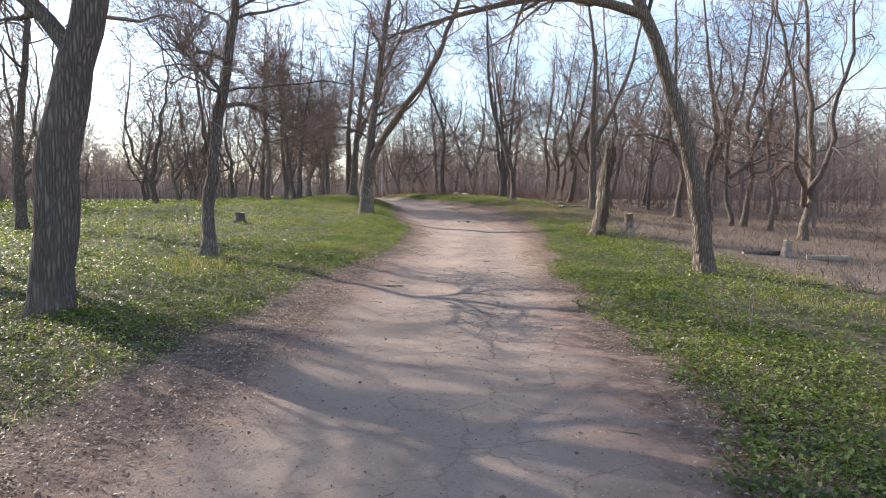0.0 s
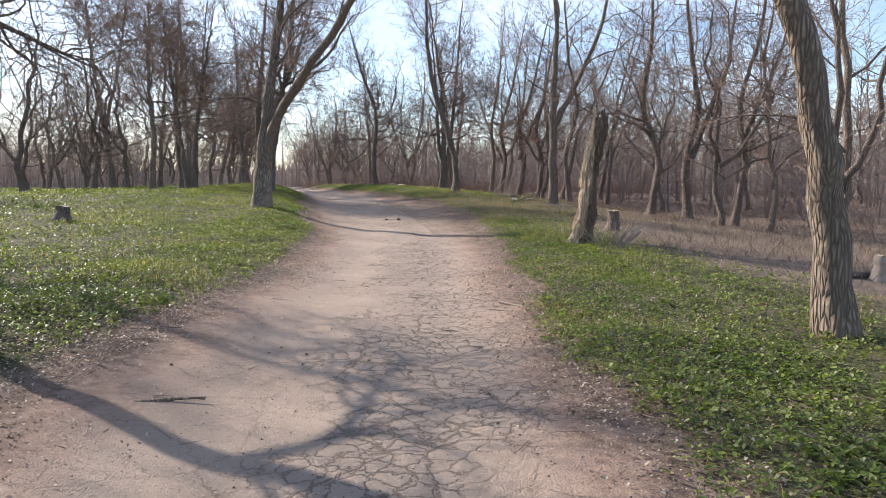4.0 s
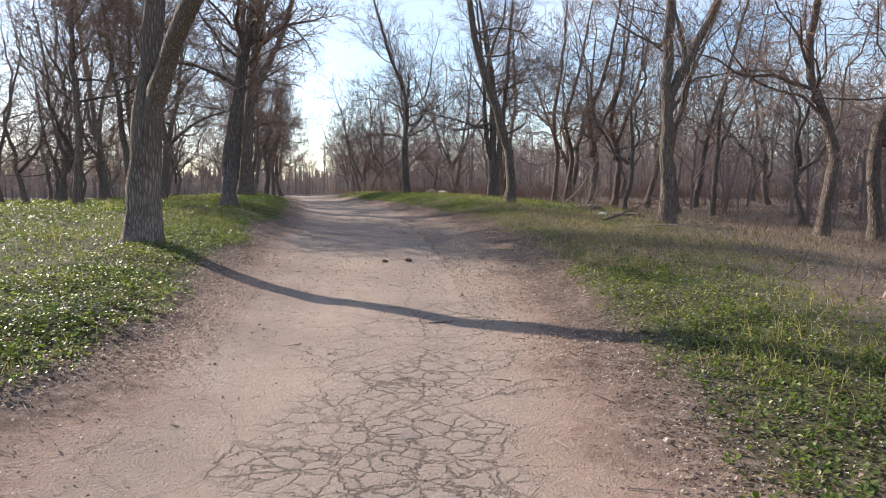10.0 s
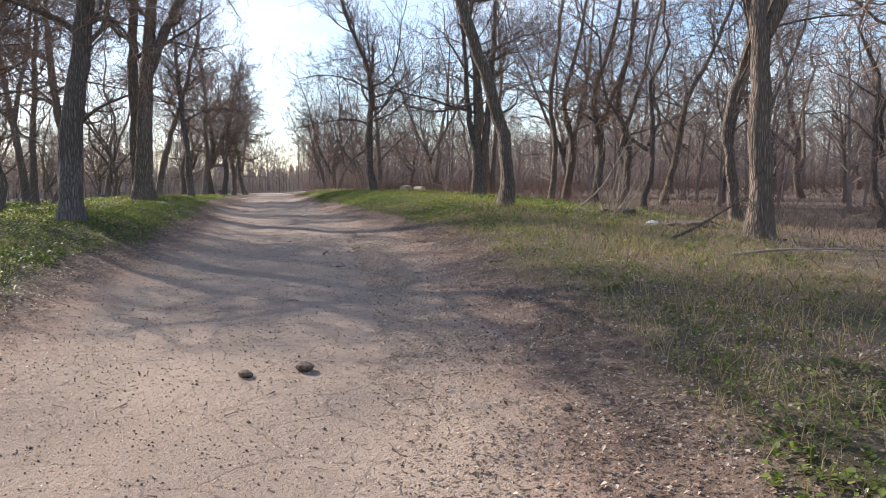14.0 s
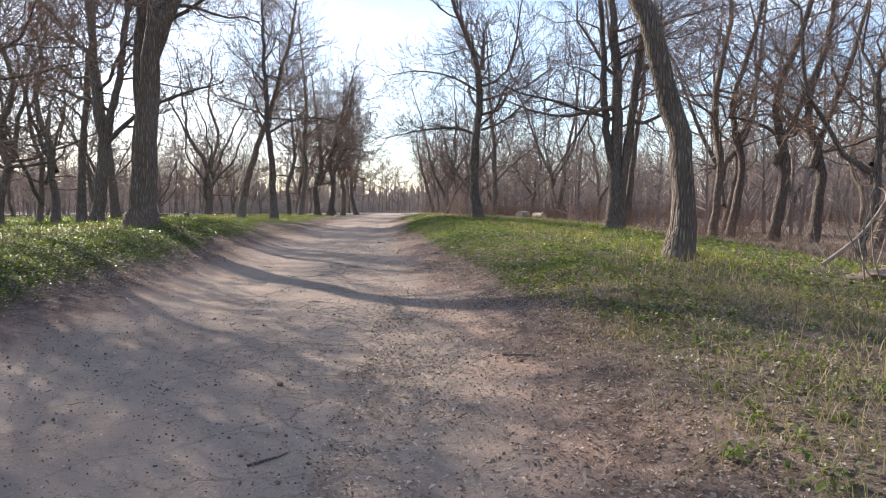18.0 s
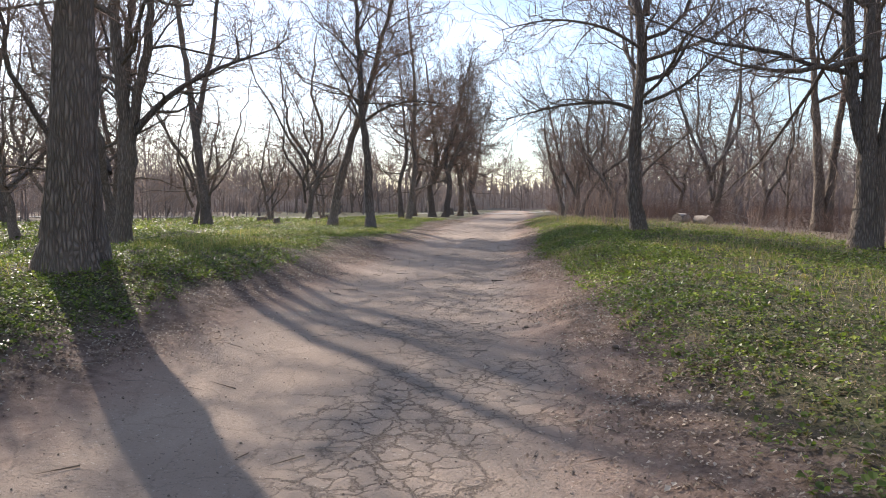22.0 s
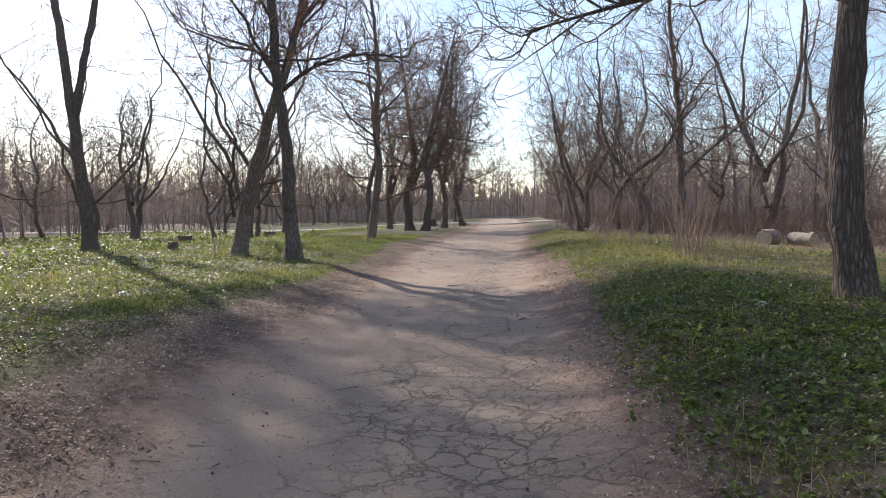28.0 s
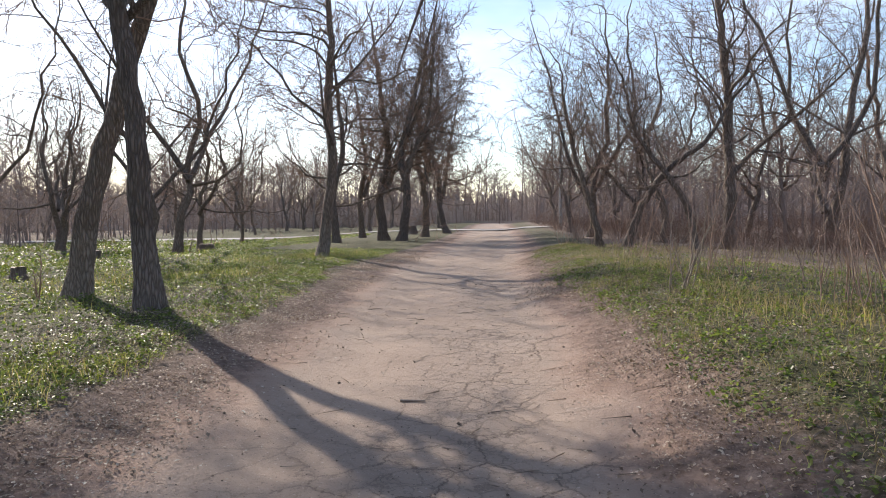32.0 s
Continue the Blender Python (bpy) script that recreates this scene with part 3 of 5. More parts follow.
def plant(thing, x, y, turn=0.0, size=1.0, sink=0.02):
    z = float(ground_z(np.array([x]), np.array([y]))[0])
    thing.matrix_basis = pose(x, y, z - sink, 0, 0, turn) @ Matrix.Diagonal((size, size, size, 1))
    return thing


def own_tree(x, y, stems, radius, **more):
    return plant(tree(np.random.default_rng(int(abs(x * 100) + y * 10)), stems, radius, **more), x, y)


LIMED = "leafless tree with faded whitewash round its lower trunk, standing in grass"
own_tree(-4.32, 7.8, [[(0, 0, 0), (0.13, 0, 1.7), (0.35, 0, 2.65), (0.62, 0, 3.6), (1.3, 0.3, 7)]], 0.25, first=3.0, limbs=20,
         extra=[([(0.3, 0, 2.9), (-0.1, 0.1, 3.4), (-0.6, 0.2, 3.7), (-1.6, 0.3, 4.6)], 0.1)], label="leaning leafless tree with rough grey-brown bark beside the track")
own_tree(-4.6, 13.9, [[(0, 0, 0), (0.06, 0, 1.25), (0.22, 0, 2.6), (0.5, 0, 3.75), (0.67, 0, 5.2)]], 0.14, first=2.7, top=10, limbs=18, bark=BARK_LIMED, label=LIMED,
         extra=[([(0.3, 0, 2.9), (0.6, 0.4, 3.1), (0.95, 0.9, 2.9), (1.8, 1.8, 2.5)], 0.05), ([(0.35, 0, 3.2), (-0.1, 0, 3.7), (-0.8, 0, 4.4)], 0.05)])
own_tree(4.9, 13.2, [[(0, 0, 0), (-0.16, 0, 1.2), (-0.42, 0, 2.26), (-0.74, 0, 3.4), (-1.3, 0, 4.8), (-2.2, 0.3, 6.5)]], 0.175, first=4.2,
         extra=[([(-1.25, 0, 4.7), (-1.8, -0.1, 4.9), (-3.1, -0.3, 5.0), (-4.6, -0.5, 4.6), (-5.8, -0.6, 4.2)], 0.1)], bark=BARK_PALE, label="leaning leafless tree with sunlit pale flaking bark")
own_tree(-3.05, 28.2, [[(-0.06, 0, 0), (0.0, 0, 1.2), (0.07, 0, 1.94), (0.35, 0, 4), (0.9, 0, 8)], [(0.1, -0.03, 0), (0.12, -0.02, 1.2), (0.18, 0, 1.8), (0.45, -0.22, 2.65), (1.1, -0.9, 3.4), (1.65, -1.4, 4), (2.8, -2.3, 5.5)]], 0.205, first=3.6, limbs=22, crown=1.1, bark=BARK_LIMED, label="twin-stemmed leafless tree with limewashed foot at the track's edge")
own_tree(-4.1, 36.5, [[(0, 0, 0), (0.08, 0, 1.5), (0.34, 0, 3), (0.6, 0, 4.3), (0.9, 0, 6.5)]], 0.22, first=2.8, limbs=34, fine=1.2, thin=0.008, top=9.5, crown=1.1, bark=BARK_LIMED, label=LIMED)
own_tree(-5.5, 43.6, [[(0, 0, 0), (0.1, 0, 1.6), (0.25, 0, 3.4), (0.35, 0, 4.5)], [(0.2, 0, 3.2), (0.7, 0, 4.3), (1.5, 0.2, 6)], [(-0.3, 0.6, 0), (-0.32, 0.6, 2), (-0.3, 0.6, 4.2)]], 0.255, first=3.6, limbs=18, top=10, crown=0.75, label="thick leafless tree with several stems on the bank")
own_tree(-9.7, 44.4, [[(0, 0, 0), (-0.1, 0, 1.6), (-0.3, 0, 3.6)]], 0.15, first=3.0, top=9, limbs=26, fine=1.0, thin=0.008, crown=1.0, bark=BARK_LIMED, label=LIMED)
own_tree(7.36, 35.3, [[(0, 0, 0), (-0.1, 0, 3.6), (0, 0, 7.2)], [(0, 0, 3.2), (0.7, 0, 4.6), (1.7, 0, 6.8)]], 0.2, first=4.2)
own_tree(3.84, 40.3, [[(0, 0, 0), (0.13, 0, 0.8), (-0.03, 0, 1.8), (-0.35, 0, 2.9), (-0.75, 0, 3.9), (-1.3, 0, 6)]], 0.18, first=3.4, bark=BARK_PALE, label="crooked leafless tree with grey furrowed bark on the bank")
own_tree(4.42, 53.45, [[(-0.08, 0, 0), (-0.02, 0, 2), (0.0, 0, 3.9), (-0.2, 0, 6.5)], [(0.12, 0.05, 0), (0.17, 0.05, 1.5), (0.34, 0.05, 2.7), (0.5, 0, 4.3), (0.7, 0, 6.5)], [(-0.04, 0, 1.9), (-0.32, 0, 2.8), (-0.42, 0, 3.9), (-0.5, 0.1, 6.0)]], 0.22, first=3.2, limbs=28, fine=1.15, crown=1.1)
own_tree(0.1, 54.9, [[(0, 0, 0), (-0.17, 0, 0.7), (-0.22, 0, 1.6), (-0.2, 0, 2.6), (-0.06, 0, 3.6), (-0.1, 0, 5.1), (-0.9, 0, 6.9)]], 0.175, first=2.9, top=11, limbs=26, fine=1.15,
         extra=[([(-0.1, 0, 2.8), (-0.7, 0, 3.1), (-1.9, -0.2, 3.0), (-3.2, -0.3, 2.7)], 0.052), ([(0, 0, 3.0), (0.8, 0.2, 3.3), (1.8, 0.4, 4.3), (2.6, 0.5, 5.2)], 0.045), ([(0, 0, 4.2), (-0.9, -0.6, 4.7), (-2.0, -1.2, 4.8), (-3.1, -1.6, 4.5)], 0.045), ([(0, 0, 5.0), (0.02, 0, 5.6), (0.03, 0, 6.2)], 0.09)],
         label="leafless tree with a broken upper stub and long low side boughs")
own_tree(6.25, 68.2, [[(0, 0, 0), (-0.1, 0, 3), (-0.4, 0, 7)], [(0.3, 0.2, 0), (0.5, 0.2, 3), (1.0, 0.2, 7)]], 0.23, first=4)
own_tree(-10.0, 62.5, [[(0, 0, 0), (-0.1, -0.08, 2.1), (-0.27, -0.18, 4.2), (-0.33, -0.25, 5.3)]], 0.175, first=3.8, limbs=30, thin=0.008, top=12, crown=1.0, bark=BARK_LIMED, label=LIMED,
         extra=[([(-0.27, 0, 4.0), (0.6, -0.2, 4.5), (1.8, -0.3, 4.7), (3.0, -0.4, 4.5)], 0.06)])
own_tree(-12.1, 63.4, [[(0, 0, 0), (0.36, 0.15, 2), (0.85, 0.4, 3.8), (1.45, 0.55, 5.5), (2.3, 0.8, 9)]], 0.195, first=4.2, limbs=28, thin=0.008, top=12, crown=1.0, bark=BARK_LIMED, label="leafless tree leaning across its neighbour, whitewash faded at its foot")
own_tree(-12.7, 73.8, [[(0, 0, 0), (0.5, 0, 2.9), (0.25, 0, 4.6), (0.5, 0, 6), (0.3, 0, 8.5)]], 0.19, first=3.3, limbs=24, crown=1.2, bark=BARK_LIMED, label=LIMED)
own_tree(-22.0, 69.2, [[(0, 0, 0), (-0.45, 0, 3.7), (-0.9, 0, 6.7), (-1.5, 0, 10.5)], [(-0.6, 0, 5), (-0.3, 0.2, 7), (0.3, 0.2, 9)]], 0.27, first=11.0, top=19, limbs=42, fine=1.1, thin=0.011, crown=1.4)
own_tree(-11.3, 50.9, [[(0, 0, 0), (0.34, 0.05, 2.5), (0.14, 0, 3.6), (0, 0, 4.9)], [(0.3, 0.05, 2.35), (0.55, 0.1, 3.6), (0.9, 0.1, 4.9)]], 0.2, first=3.4, limbs=28, fine=1.1, thin=0.0065, crown=1.05,
         extra=[([(0.32, 0.05, 2.5), (0.8, 0.1, 3.0), (1.4, 0.3, 3.6), (2.4, 0.6, 4.1), (3.7, 0.9, 4.5)], 0.085)], label="leafless tree forking low into three limbs beside the track")
own_tree(-13.5, 53.5, [[(0, 0, 0), (0.1, 0, 3.1), (0.3, 0, 5)]], 0.16, first=3.2)
own_tree(-0.8, 77.7, [[(0, 0, 0), (0, 0, 2.2), (-0.1, 0, 5), (-0.4, 0, 7.8)]], 0.2, first=2.6, limbs=20, fine=0.9,
         extra=[([(0, 0, 2.2), (0.5, 0, 2.9), (2.3, 0, 4.4), (3.8, 0, 5.9)], 0.075)])
# the row on the right beyond the bank, and the clump where the tracks meet
for x, y, lean, r, fork in ((7.9, 56, 0.1, 0.15, 0), (8.7, 57, 0.2, 0.16, 0), (9.8, 56, 0.3, 0.2, 1), (11.4, 57, -0.1, 0.2, 1), (12.6, 55, 2.0, 0.17, 0), (15.6, 56, 1.4, 0.18, 0), (14.2, 50, 0.5, 0.13, 1),
                            (11.7, 36.0, -0.6, 0.17, 0), (13.6, 36.6, 0.2, 0.2, 1), (13.7, 32.8, 0.3, 0.14, 1), (9.6, 41, 0.1, 0.14, 0),
                            (-18.4, 88, 0.6, 0.2, 0), (-16.9, 91, 0.4, 0.3, 1), (-15.6, 90, 0.2, 0.26, 1), (-16.4, 97, -0.6, 0.24, 1), (-17.3, 106, -1.2, 0.25, 1), (-20.5, 97, 0.3, 0.2, 1)):
    bow = 0.45 * math.sin(x * 7.3 + y)
    stems = [[(0, 0, 0), (lean * 0.2 + bow, 0, 2.4), (lean * 0.6 - 0.5 * bow, 0.3 * bow, 4.6), (lean + bow, 0, 6.8)]]
    if fork:
        stems.append([(lean * 0.25, 0, 2.6), (lean * 0.5 + 0.5, 0, 4.2), (lean + 1.4, 0.2, 6.6)])
    own_tree(x, y, stems, r, fine=0.95 if y > 85 else 0.75, thin=0.011 if y > 85 else 0.0075, first=2.6, limbs=26 if y > 85 else 18, crown=1.2)
own_tree(-9.8, 40.0, [[(0, 0, 0), (0.1, 0, 2.5), (-0.2, 0.3, 5)]], 0.15, first=3.0, limbs=28, fine=1.1, thin=0.0088, top=9.5, crown=1.15)
for x, y, r, stem in ((-4.5, 76.2, 0.13, [(0, 0, 0), (-0.35, 0, 1.1), (-0.8, 0, 2.6), (-1.2, 0.2, 4.2), (-1.3, 0.2, 5.6)]), (-3.9, 76.9, 0.14, [(0, 0, 0), (0.4, 0, 1.1), (1.2, 0.1, 2.4), (2.4, 0.3, 3.2), (3.2, 0.4, 4.6)]),
                      (-1.9, 76.0, 0.12, [(0, 0, 0), (-0.15, 0, 1.2), (-0.8, 0, 2.2), (-1.7, 0.2, 3.4), (-2.1, 0.2, 5.2)]),
                      (-2.6, 84.0, 0.12, [(0, 0, 0), (0.2, 0, 1.4), (-0.5, 0, 2.8), (-0.9, 0.2, 4.6)])):
    own_tree(x, y, [stem], r, top=5.8, first=1.6, limbs=14, fine=0.8, thin=0.007, crown=1.1, label="small crooked leafless tree at the edge of the thicket")
# added so its crown shades the left of the track
own_tree(-8.3, 41.2, [[(0, 0, 0), (0.1, 0, 2.5), (0.4, 0.2, 5)], [(-0.25, 0.1, 0), (-0.6, 0.1, 2.4), (-1.0, 0.3, 5)]], 0.16, first=2.6, limbs=28, fine=1.1, thin=0.01, top=8, crown=1.15, label="twin-stemmed leafless tree on the grassy bank")
# trees added for shade, mostly out of view: their crowns shade the start of the walk
own_tree(-9.6, 12.4, [[(0, 0, 0), (0.2, 0, 2.5), (0.5, 0, 5)]], 0.2, first=3.4, limbs=22, thin=0.0065, crown=1.3)
own_tree(-12.5, 16.2, [[(0, 0, 0), (0.1, 0, 2.5), (-0.3, 0, 5)]], 0.18, first=4.5, limbs=26, thin=0.007, top=14, crown=1.2)
own_tree(-13.5, 23.0, [[(0, 0, 0), (-0.1, 0, 2.5), (0.2, 0, 5)]], 0.17, first=4.2, limbs=20, thin=0.007, top=13, crown=1.1)

# ---- trees further off: a few kinds, planted many times ----
KINDS = []
for k in range(10):
    rng = np.random.default_rng(100 + k)
    lean, bend, away = rng.normal(0, 0.7), rng.normal(0, 0.6), rng.uniform(0, 6.28)
    top = rng.uniform(8, 13)
    stems = [[(0, 0, 0), (bend * 0.4, bend * 0.2, 2.0), (lean * 0.5, bend, 4.2), (lean * 1.3, bend * 0.4, 7.5)]]
    for f in range((1, 2, 1, 3, 2, 0, 2, 1, 3, 2)[k]):
        a, z = away + f * 2.2 + rng.normal(0, 0.3), rng.uniform(1.0, 2.8)
        i = min(z / 2.0, 1.0)
        p = (bend * 0.4 * i, bend * 0.2 * i, z)
        o = rng.uniform(1.6, 3.0)
        stems.append([p, (p[0] + 0.45 * o * math.cos(a), p[1] + 0.45 * o * math.sin(a), z + 1.3), (p[0] + 0.8 * o * math.cos(a + 0.3), p[1] + 0.8 * o * math.sin(a + 0.3), z + 3.0), (p[0] + o * math.cos(a), p[1] + o * math.sin(a), min(z + 5.0, top - 0.4))])
    KINDS.append(tree(rng, stems, rng.uniform(0.12, 0.19), top=top, limbs=(20, 15, 19, 12, 14, 22, 15, 19, 12, 15)[k], first=2.2, fine=0.66, thin=0.0085, sides=7, crown=1.25, far=True))
SPOTS = [(-16.5, 56.3), (-18.3, 55.5), (-20.6, 56.6), (10.6, 65), (15.7, 44.8), (22.1, 47.5), (-22.5, 37.8), (-19.4, 48.6),
         (-31, 99.8), (-35.7, 88.2), (-36.6, 88.9), (-21.4, 79), (-43.5, 88.3), (-21.5, 62), (13, 32.4), (14, 30.8), (12.6, 25), (-26.5, 64), (-18.7, 73.6), (-6, 92), (-3.6, 88), (-2, 96), (1.2, 90), (3.4, 84), (4.5, 98), (-8, 103), (-5, 109), (6.5, 88), (9, 95), (-28, 118), (-24, 128), (-12, 132), (-4, 128)]
rng = np.random.default_rng(5)
for _ in range(20000):
    if len(SPOTS) > 170:
        break
    x, y = rng.uniform(-85, 65), rng.uniform(-25, 175)
    u = x - float(road_x(y))
    clear = 17 if u < 0 else np.interp(y, [0, 30, 60, 80], [15, 13, 12, 6])
    if -clear * (1 if y < 75 else 0.55) < u < clear or (y < 15 and abs(u) < 22):
        continue
    if min((x - a) ** 2 + (y - b) ** 2 for a, b in SPOTS) < (20 if u < 0 else 34):
        continue
    SPOTS.append((x, y))
for i, (x, y) in enumerate(SPOTS):
    size = rng.uniform(0.85, 1.2)
    if i < len(KINDS):
        plant(KINDS[i], x, y, rng.uniform(0, 360))
    else:
        z = height_at(x, y) - 0.05
        copy_thing(KINDS[i % len(KINDS)], pose(x, y, z, 0, 0, rng.uniform(0, 360)) @ Matrix.Diagonal((size, size, size, 1)))


# ---- thickets and far woods ----
def thicket(name, label, spots, rng, high, stems, mat, thin, sides=6):
    """Brush that nobody could count: bundles of rising stems with side twigs."""
    s = Soup()
    n = len(spots)
    x, y = np.repeat(spots[:, 0], stems) + rng.normal(0, 0.35, n * stems), np.repeat(spots[:, 1], stems) + rng.normal(0, 0.35, n * stems)
    z = height(x, y) - 0.05
    h = high * np.repeat(rng.uniform(0.45, 1.35, n), stems) * rng.uniform(0.5, 1.15, n * stems)
    lean = rng.normal(0, 0.4, (n * stems, 2)) * h[:, None]
    b = np.stack([x, y, z], -1)
    t = np.stack([x + lean[:, 0], y + lean[:, 1], z + h * rng.uniform(0.6, 1.0, n * stems)], -1)
    wide = thin * rng.uniform(0.7, 1.5, n * stems)
    knee = b + (t - b) * 0.4 + rng.normal(0, 0.09, (n * stems, 3)) * h[:, None]
    s.spikes(b, knee + (knee - b) * 0.25, wide)
    s.spikes(knee, t, wide * 0.75)
    for k in range(sides):
        f = rng.uniform(0.2, 0.95, (n * stems, 1))
        q = b + (t - b) * f
        d = rng.normal(0, 1, (n * stems, 3)) * (0.7, 0.7, 0.35) + (0, 0, 0.4)
        s.spikes(q, q + d * (h[:, None] * (0.5 - 0.28 * f)), np.full(n * stems, thin * 0.55))
    return tagged(new(name, s.mesh(name, mat)), label, "undergrowth", kind="stuff")


def ring_spots(rng, n, keep):
    out = []
    while len(out) < n:
        x, y = rng.uniform(-120, 100, 4000), rng.uniform(-40, 215, 4000)
        u = x - road_x(y)
        ok = keep(x, y, u)
        out.extend(zip(x[ok], y[ok]))
    return np.array(out[:n])


rng = np.random.default_rng(11)
thicket("undergrowth", "brown leafless undergrowth of thin stems between the trees", ring_spots(rng, 2600, lambda x, y, u: (u > np.interp(y, [0, 20, 45, 60, 70, 80, 95], [20, 16, 15, 13, 9.5, 6.5, 5])) & (u < 45) & (y > 12) & (y < 150)), rng, 1.6, 3, BRUSH, 0.008, 8)
thicket("far_undergrowth", "distant brushwood along the edge of the wood, paled to grey-brown as by haze", ring_spots(rng, 2100, lambda x, y, u: ((u < -36) | (y > 128) | (u > 40)) & ((np.abs(u) > 5) | (y > 165))), rng, 4.6, 3, HAZED_BRUSH, 0.026, 13)

thicket("brush_fringe", "reddish-brown leafless brush along the thicket's edge", ring_spots(rng, 800, lambda x, y, u: (u > np.interp(y, [54, 70, 77, 95], [11.5, 11, 6.5, 5])) & (u < np.interp(y, [52, 60, 75, 95], [16, 16, 14, 13])) & (y > 54) & (y < 115)), rng, 1.1, 4, BRUSH, 0.005, 7)


def far_trees(name, label, spots, rng, low, high, mat, twig=0.024):
    """Bare trees too far off to count: trunks with boughs and sprays of twigs."""
    s, n = Soup(), len(spots)
    h = rng.uniform(low, high, n)
    base = np.stack([spots[:, 0], spots[:, 1], height(spots[:, 0], spots[:, 1]) - 0.1], -1)
    top = base + np.stack([rng.normal(0, 0.08, n) * h, rng.normal(0, 0.08, n) * h, h], -1)
    s.spikes(base, top, 0.016 * h)
    for k in range(15):
        f = rng.uniform(0.16, 0.95, (n, 1))
        a = rng.uniform(0, 2 * np.pi, n)
        d = np.stack([np.cos(a), np.sin(a), rng.uniform(0.3, 1.6, n)], -1)
        q = base + (top - base) * f
        d = d / np.linalg.norm(d, axis=1, keepdims=True) * (h[:, None] * (0.42 - 0.26 * f))
        s.spikes(q, q + d, 0.0062 * h)
        for _ in range(5):
            g = rng.uniform(0.25, 1.0, (n, 1))
            e = d * rng.uniform(0.35, 0.6, (n, 1)) + rng.normal(0, 0.16, (n, 3)) * h[:, None] * 0.6
            s.spikes(q + d * g, q + d * g + e, np.full(n, twig))
    return tagged(new(name, s.mesh(name, mat)), label, "woodland", kind="stuff")


far_trees("far_woods", "distant leafless woodland closing the view, haze put into its grey-brown colour", ring_spots(rng, 1700, lambda x, y, u: ((u < -40) | (y > 135) | (u > 42)) & ((np.abs(u) > 6) | (y > 170))), rng, 5.5, 13.5, HAZED_BRUSH)
# young growth takes the paler hazed colour to offset the shade on its twigs
far_trees("young_wood", "dense brown leafless young growth behind the trees", ring_spots(rng, 900, lambda x, y, u: ((u < -30) | (u > np.interp(y, [0, 20, 45, 60, 75, 90], [24, 19, 17, 16, 12, 8]))) & (u > -60) & (u < 48) & (y > 5) & (y < 135)), rng, 2.5, 7.0, HAZED_BRUSH, 0.011)


def treeline():
    """The edge of the furthest wood, all round the place, with haze in its colour."""
    rng = np.random.default_rng(8)
    s, n = Soup(), 3000
    for radius, mean in ((128, 2.6), (165, 6.0)):
        a = np.linspace(0, 2 * np.pi, n, endpoint=False)
        r = radius + 5 * np.sin(a * 7) + 3 * np.sin(a * 23 + 1)
        x, y = r * np.cos(a), 50 + r * np.sin(a)
        hump = sum(np.sin(a * f + rng.uniform(0, 6)) for f in (9, 17, 31, 53, 88)) / 5
        h = mean * (1 + 0.3 * hump + 0.17 * rng.normal(0, 1, n))
        gap = np.abs(x - road_x(y)) < 7
        h = np.where(gap & (y > 60) & (radius < 150), 0.4, h)
        z = height(x, y) - 0.5
        v = np.concatenate([np.stack([x, y, z], -1), np.stack([x, y, z + 0.5 + h], -1), np.stack([x * 1.04, 50 + (y - 50) * 1.04, z], -1)])
        i = np.arange(n)
        k = (i + 1) % n
        s.add(v, np.concatenate([np.stack([i, k, n + k, n + i], -1), np.stack([n + i, n + k, 2 * n + k, 2 * n + i], -1)]))
    tagged(new("backdrop", s.mesh("backdrop", HAZED_EDGE, False)), "edge of the distant wood, with haze painted into its grey-brown", "woodland", kind="structure")


treeline()


# ---- ground plants ----
def patchiness(x, y, scale, seed):
    """Smooth random patches between 0 and 1, quick on many places."""
    r = np.random.default_rng(seed)
    v = np.zeros_like(x)
    for k in range(7):
        a, f = r.uniform(0, 2 * np.pi), scale * r.uniform(0.5, 2.2)
        v = v + np.sin((x * np.cos(a) + y * np.sin(a)) * f + r.uniform(0, 6.28) + 0.8 * np.sin(y * f * 0.7 + k))
    return 0.5 + 0.5 * np.tanh(v / 2.6)


def strewn(rng, n, u0, u1, y0, y1):
    y = rng.uniform(y0, y1, n)
    u = rng.uniform(u0, u1, n)
    return u + road_x(y), y, u


def leaves(soup, rng, x, y, lift, size, tilt, round_=0.46, curl=0.12, wild=0.35, a=None, full=False):
    """Small leaves, each folded along its middle; full: with a rounder outline."""
    n = len(x)
    z = ground_z(x, y) + lift
    a = rng.uniform(0, 2 * np.pi, n) if a is None else a
    t = rng.normal(tilt, wild, n)
    d = np.stack([np.cos(a) * np.cos(t), np.sin(a) * np.cos(t), np.sin(t)], -1)
    side = np.stack([-np.sin(a), np.cos(a), rng.normal(0, 0.25, n)], -1)
    c = np.stack([x, y, z], -1)
    s = size[:, None]
    up = np.array([0, 0, 1.0])
    if full:
        lo, hi = c + d * s * 0.25, c + d * s * 0.72
        v = np.stack([c, lo + side * s * round_ + up * s * curl, hi + side * s * round_ * 0.85 + up * s * curl * 0.6, c + d * s - up * s * 0.08,
                      hi - side * s * round_ * 0.85 + up * s * curl * 0.6, lo - side * s * round_ + up * s * curl], 1)
        k = 6 * np.arange(n)[:, None]
        soup.add(v.reshape(-1, 3), np.concatenate([k + [[0, 1, 2, 3]], k + [[0, 3, 4, 5]]]))
        return
    mid = c + d * s * 0.45
    v = np.stack([c, mid + side * s * round_ + up * s * curl, c + d * s, mid - side * s * round_ + up * s * curl], 1)
    k = 4 * np.arange(n)[:, None]
    soup.add(v.reshape(-1, 3), np.concatenate([k + [[0, 1, 2, 2]], k + [[0, 2, 3, 3]]]))


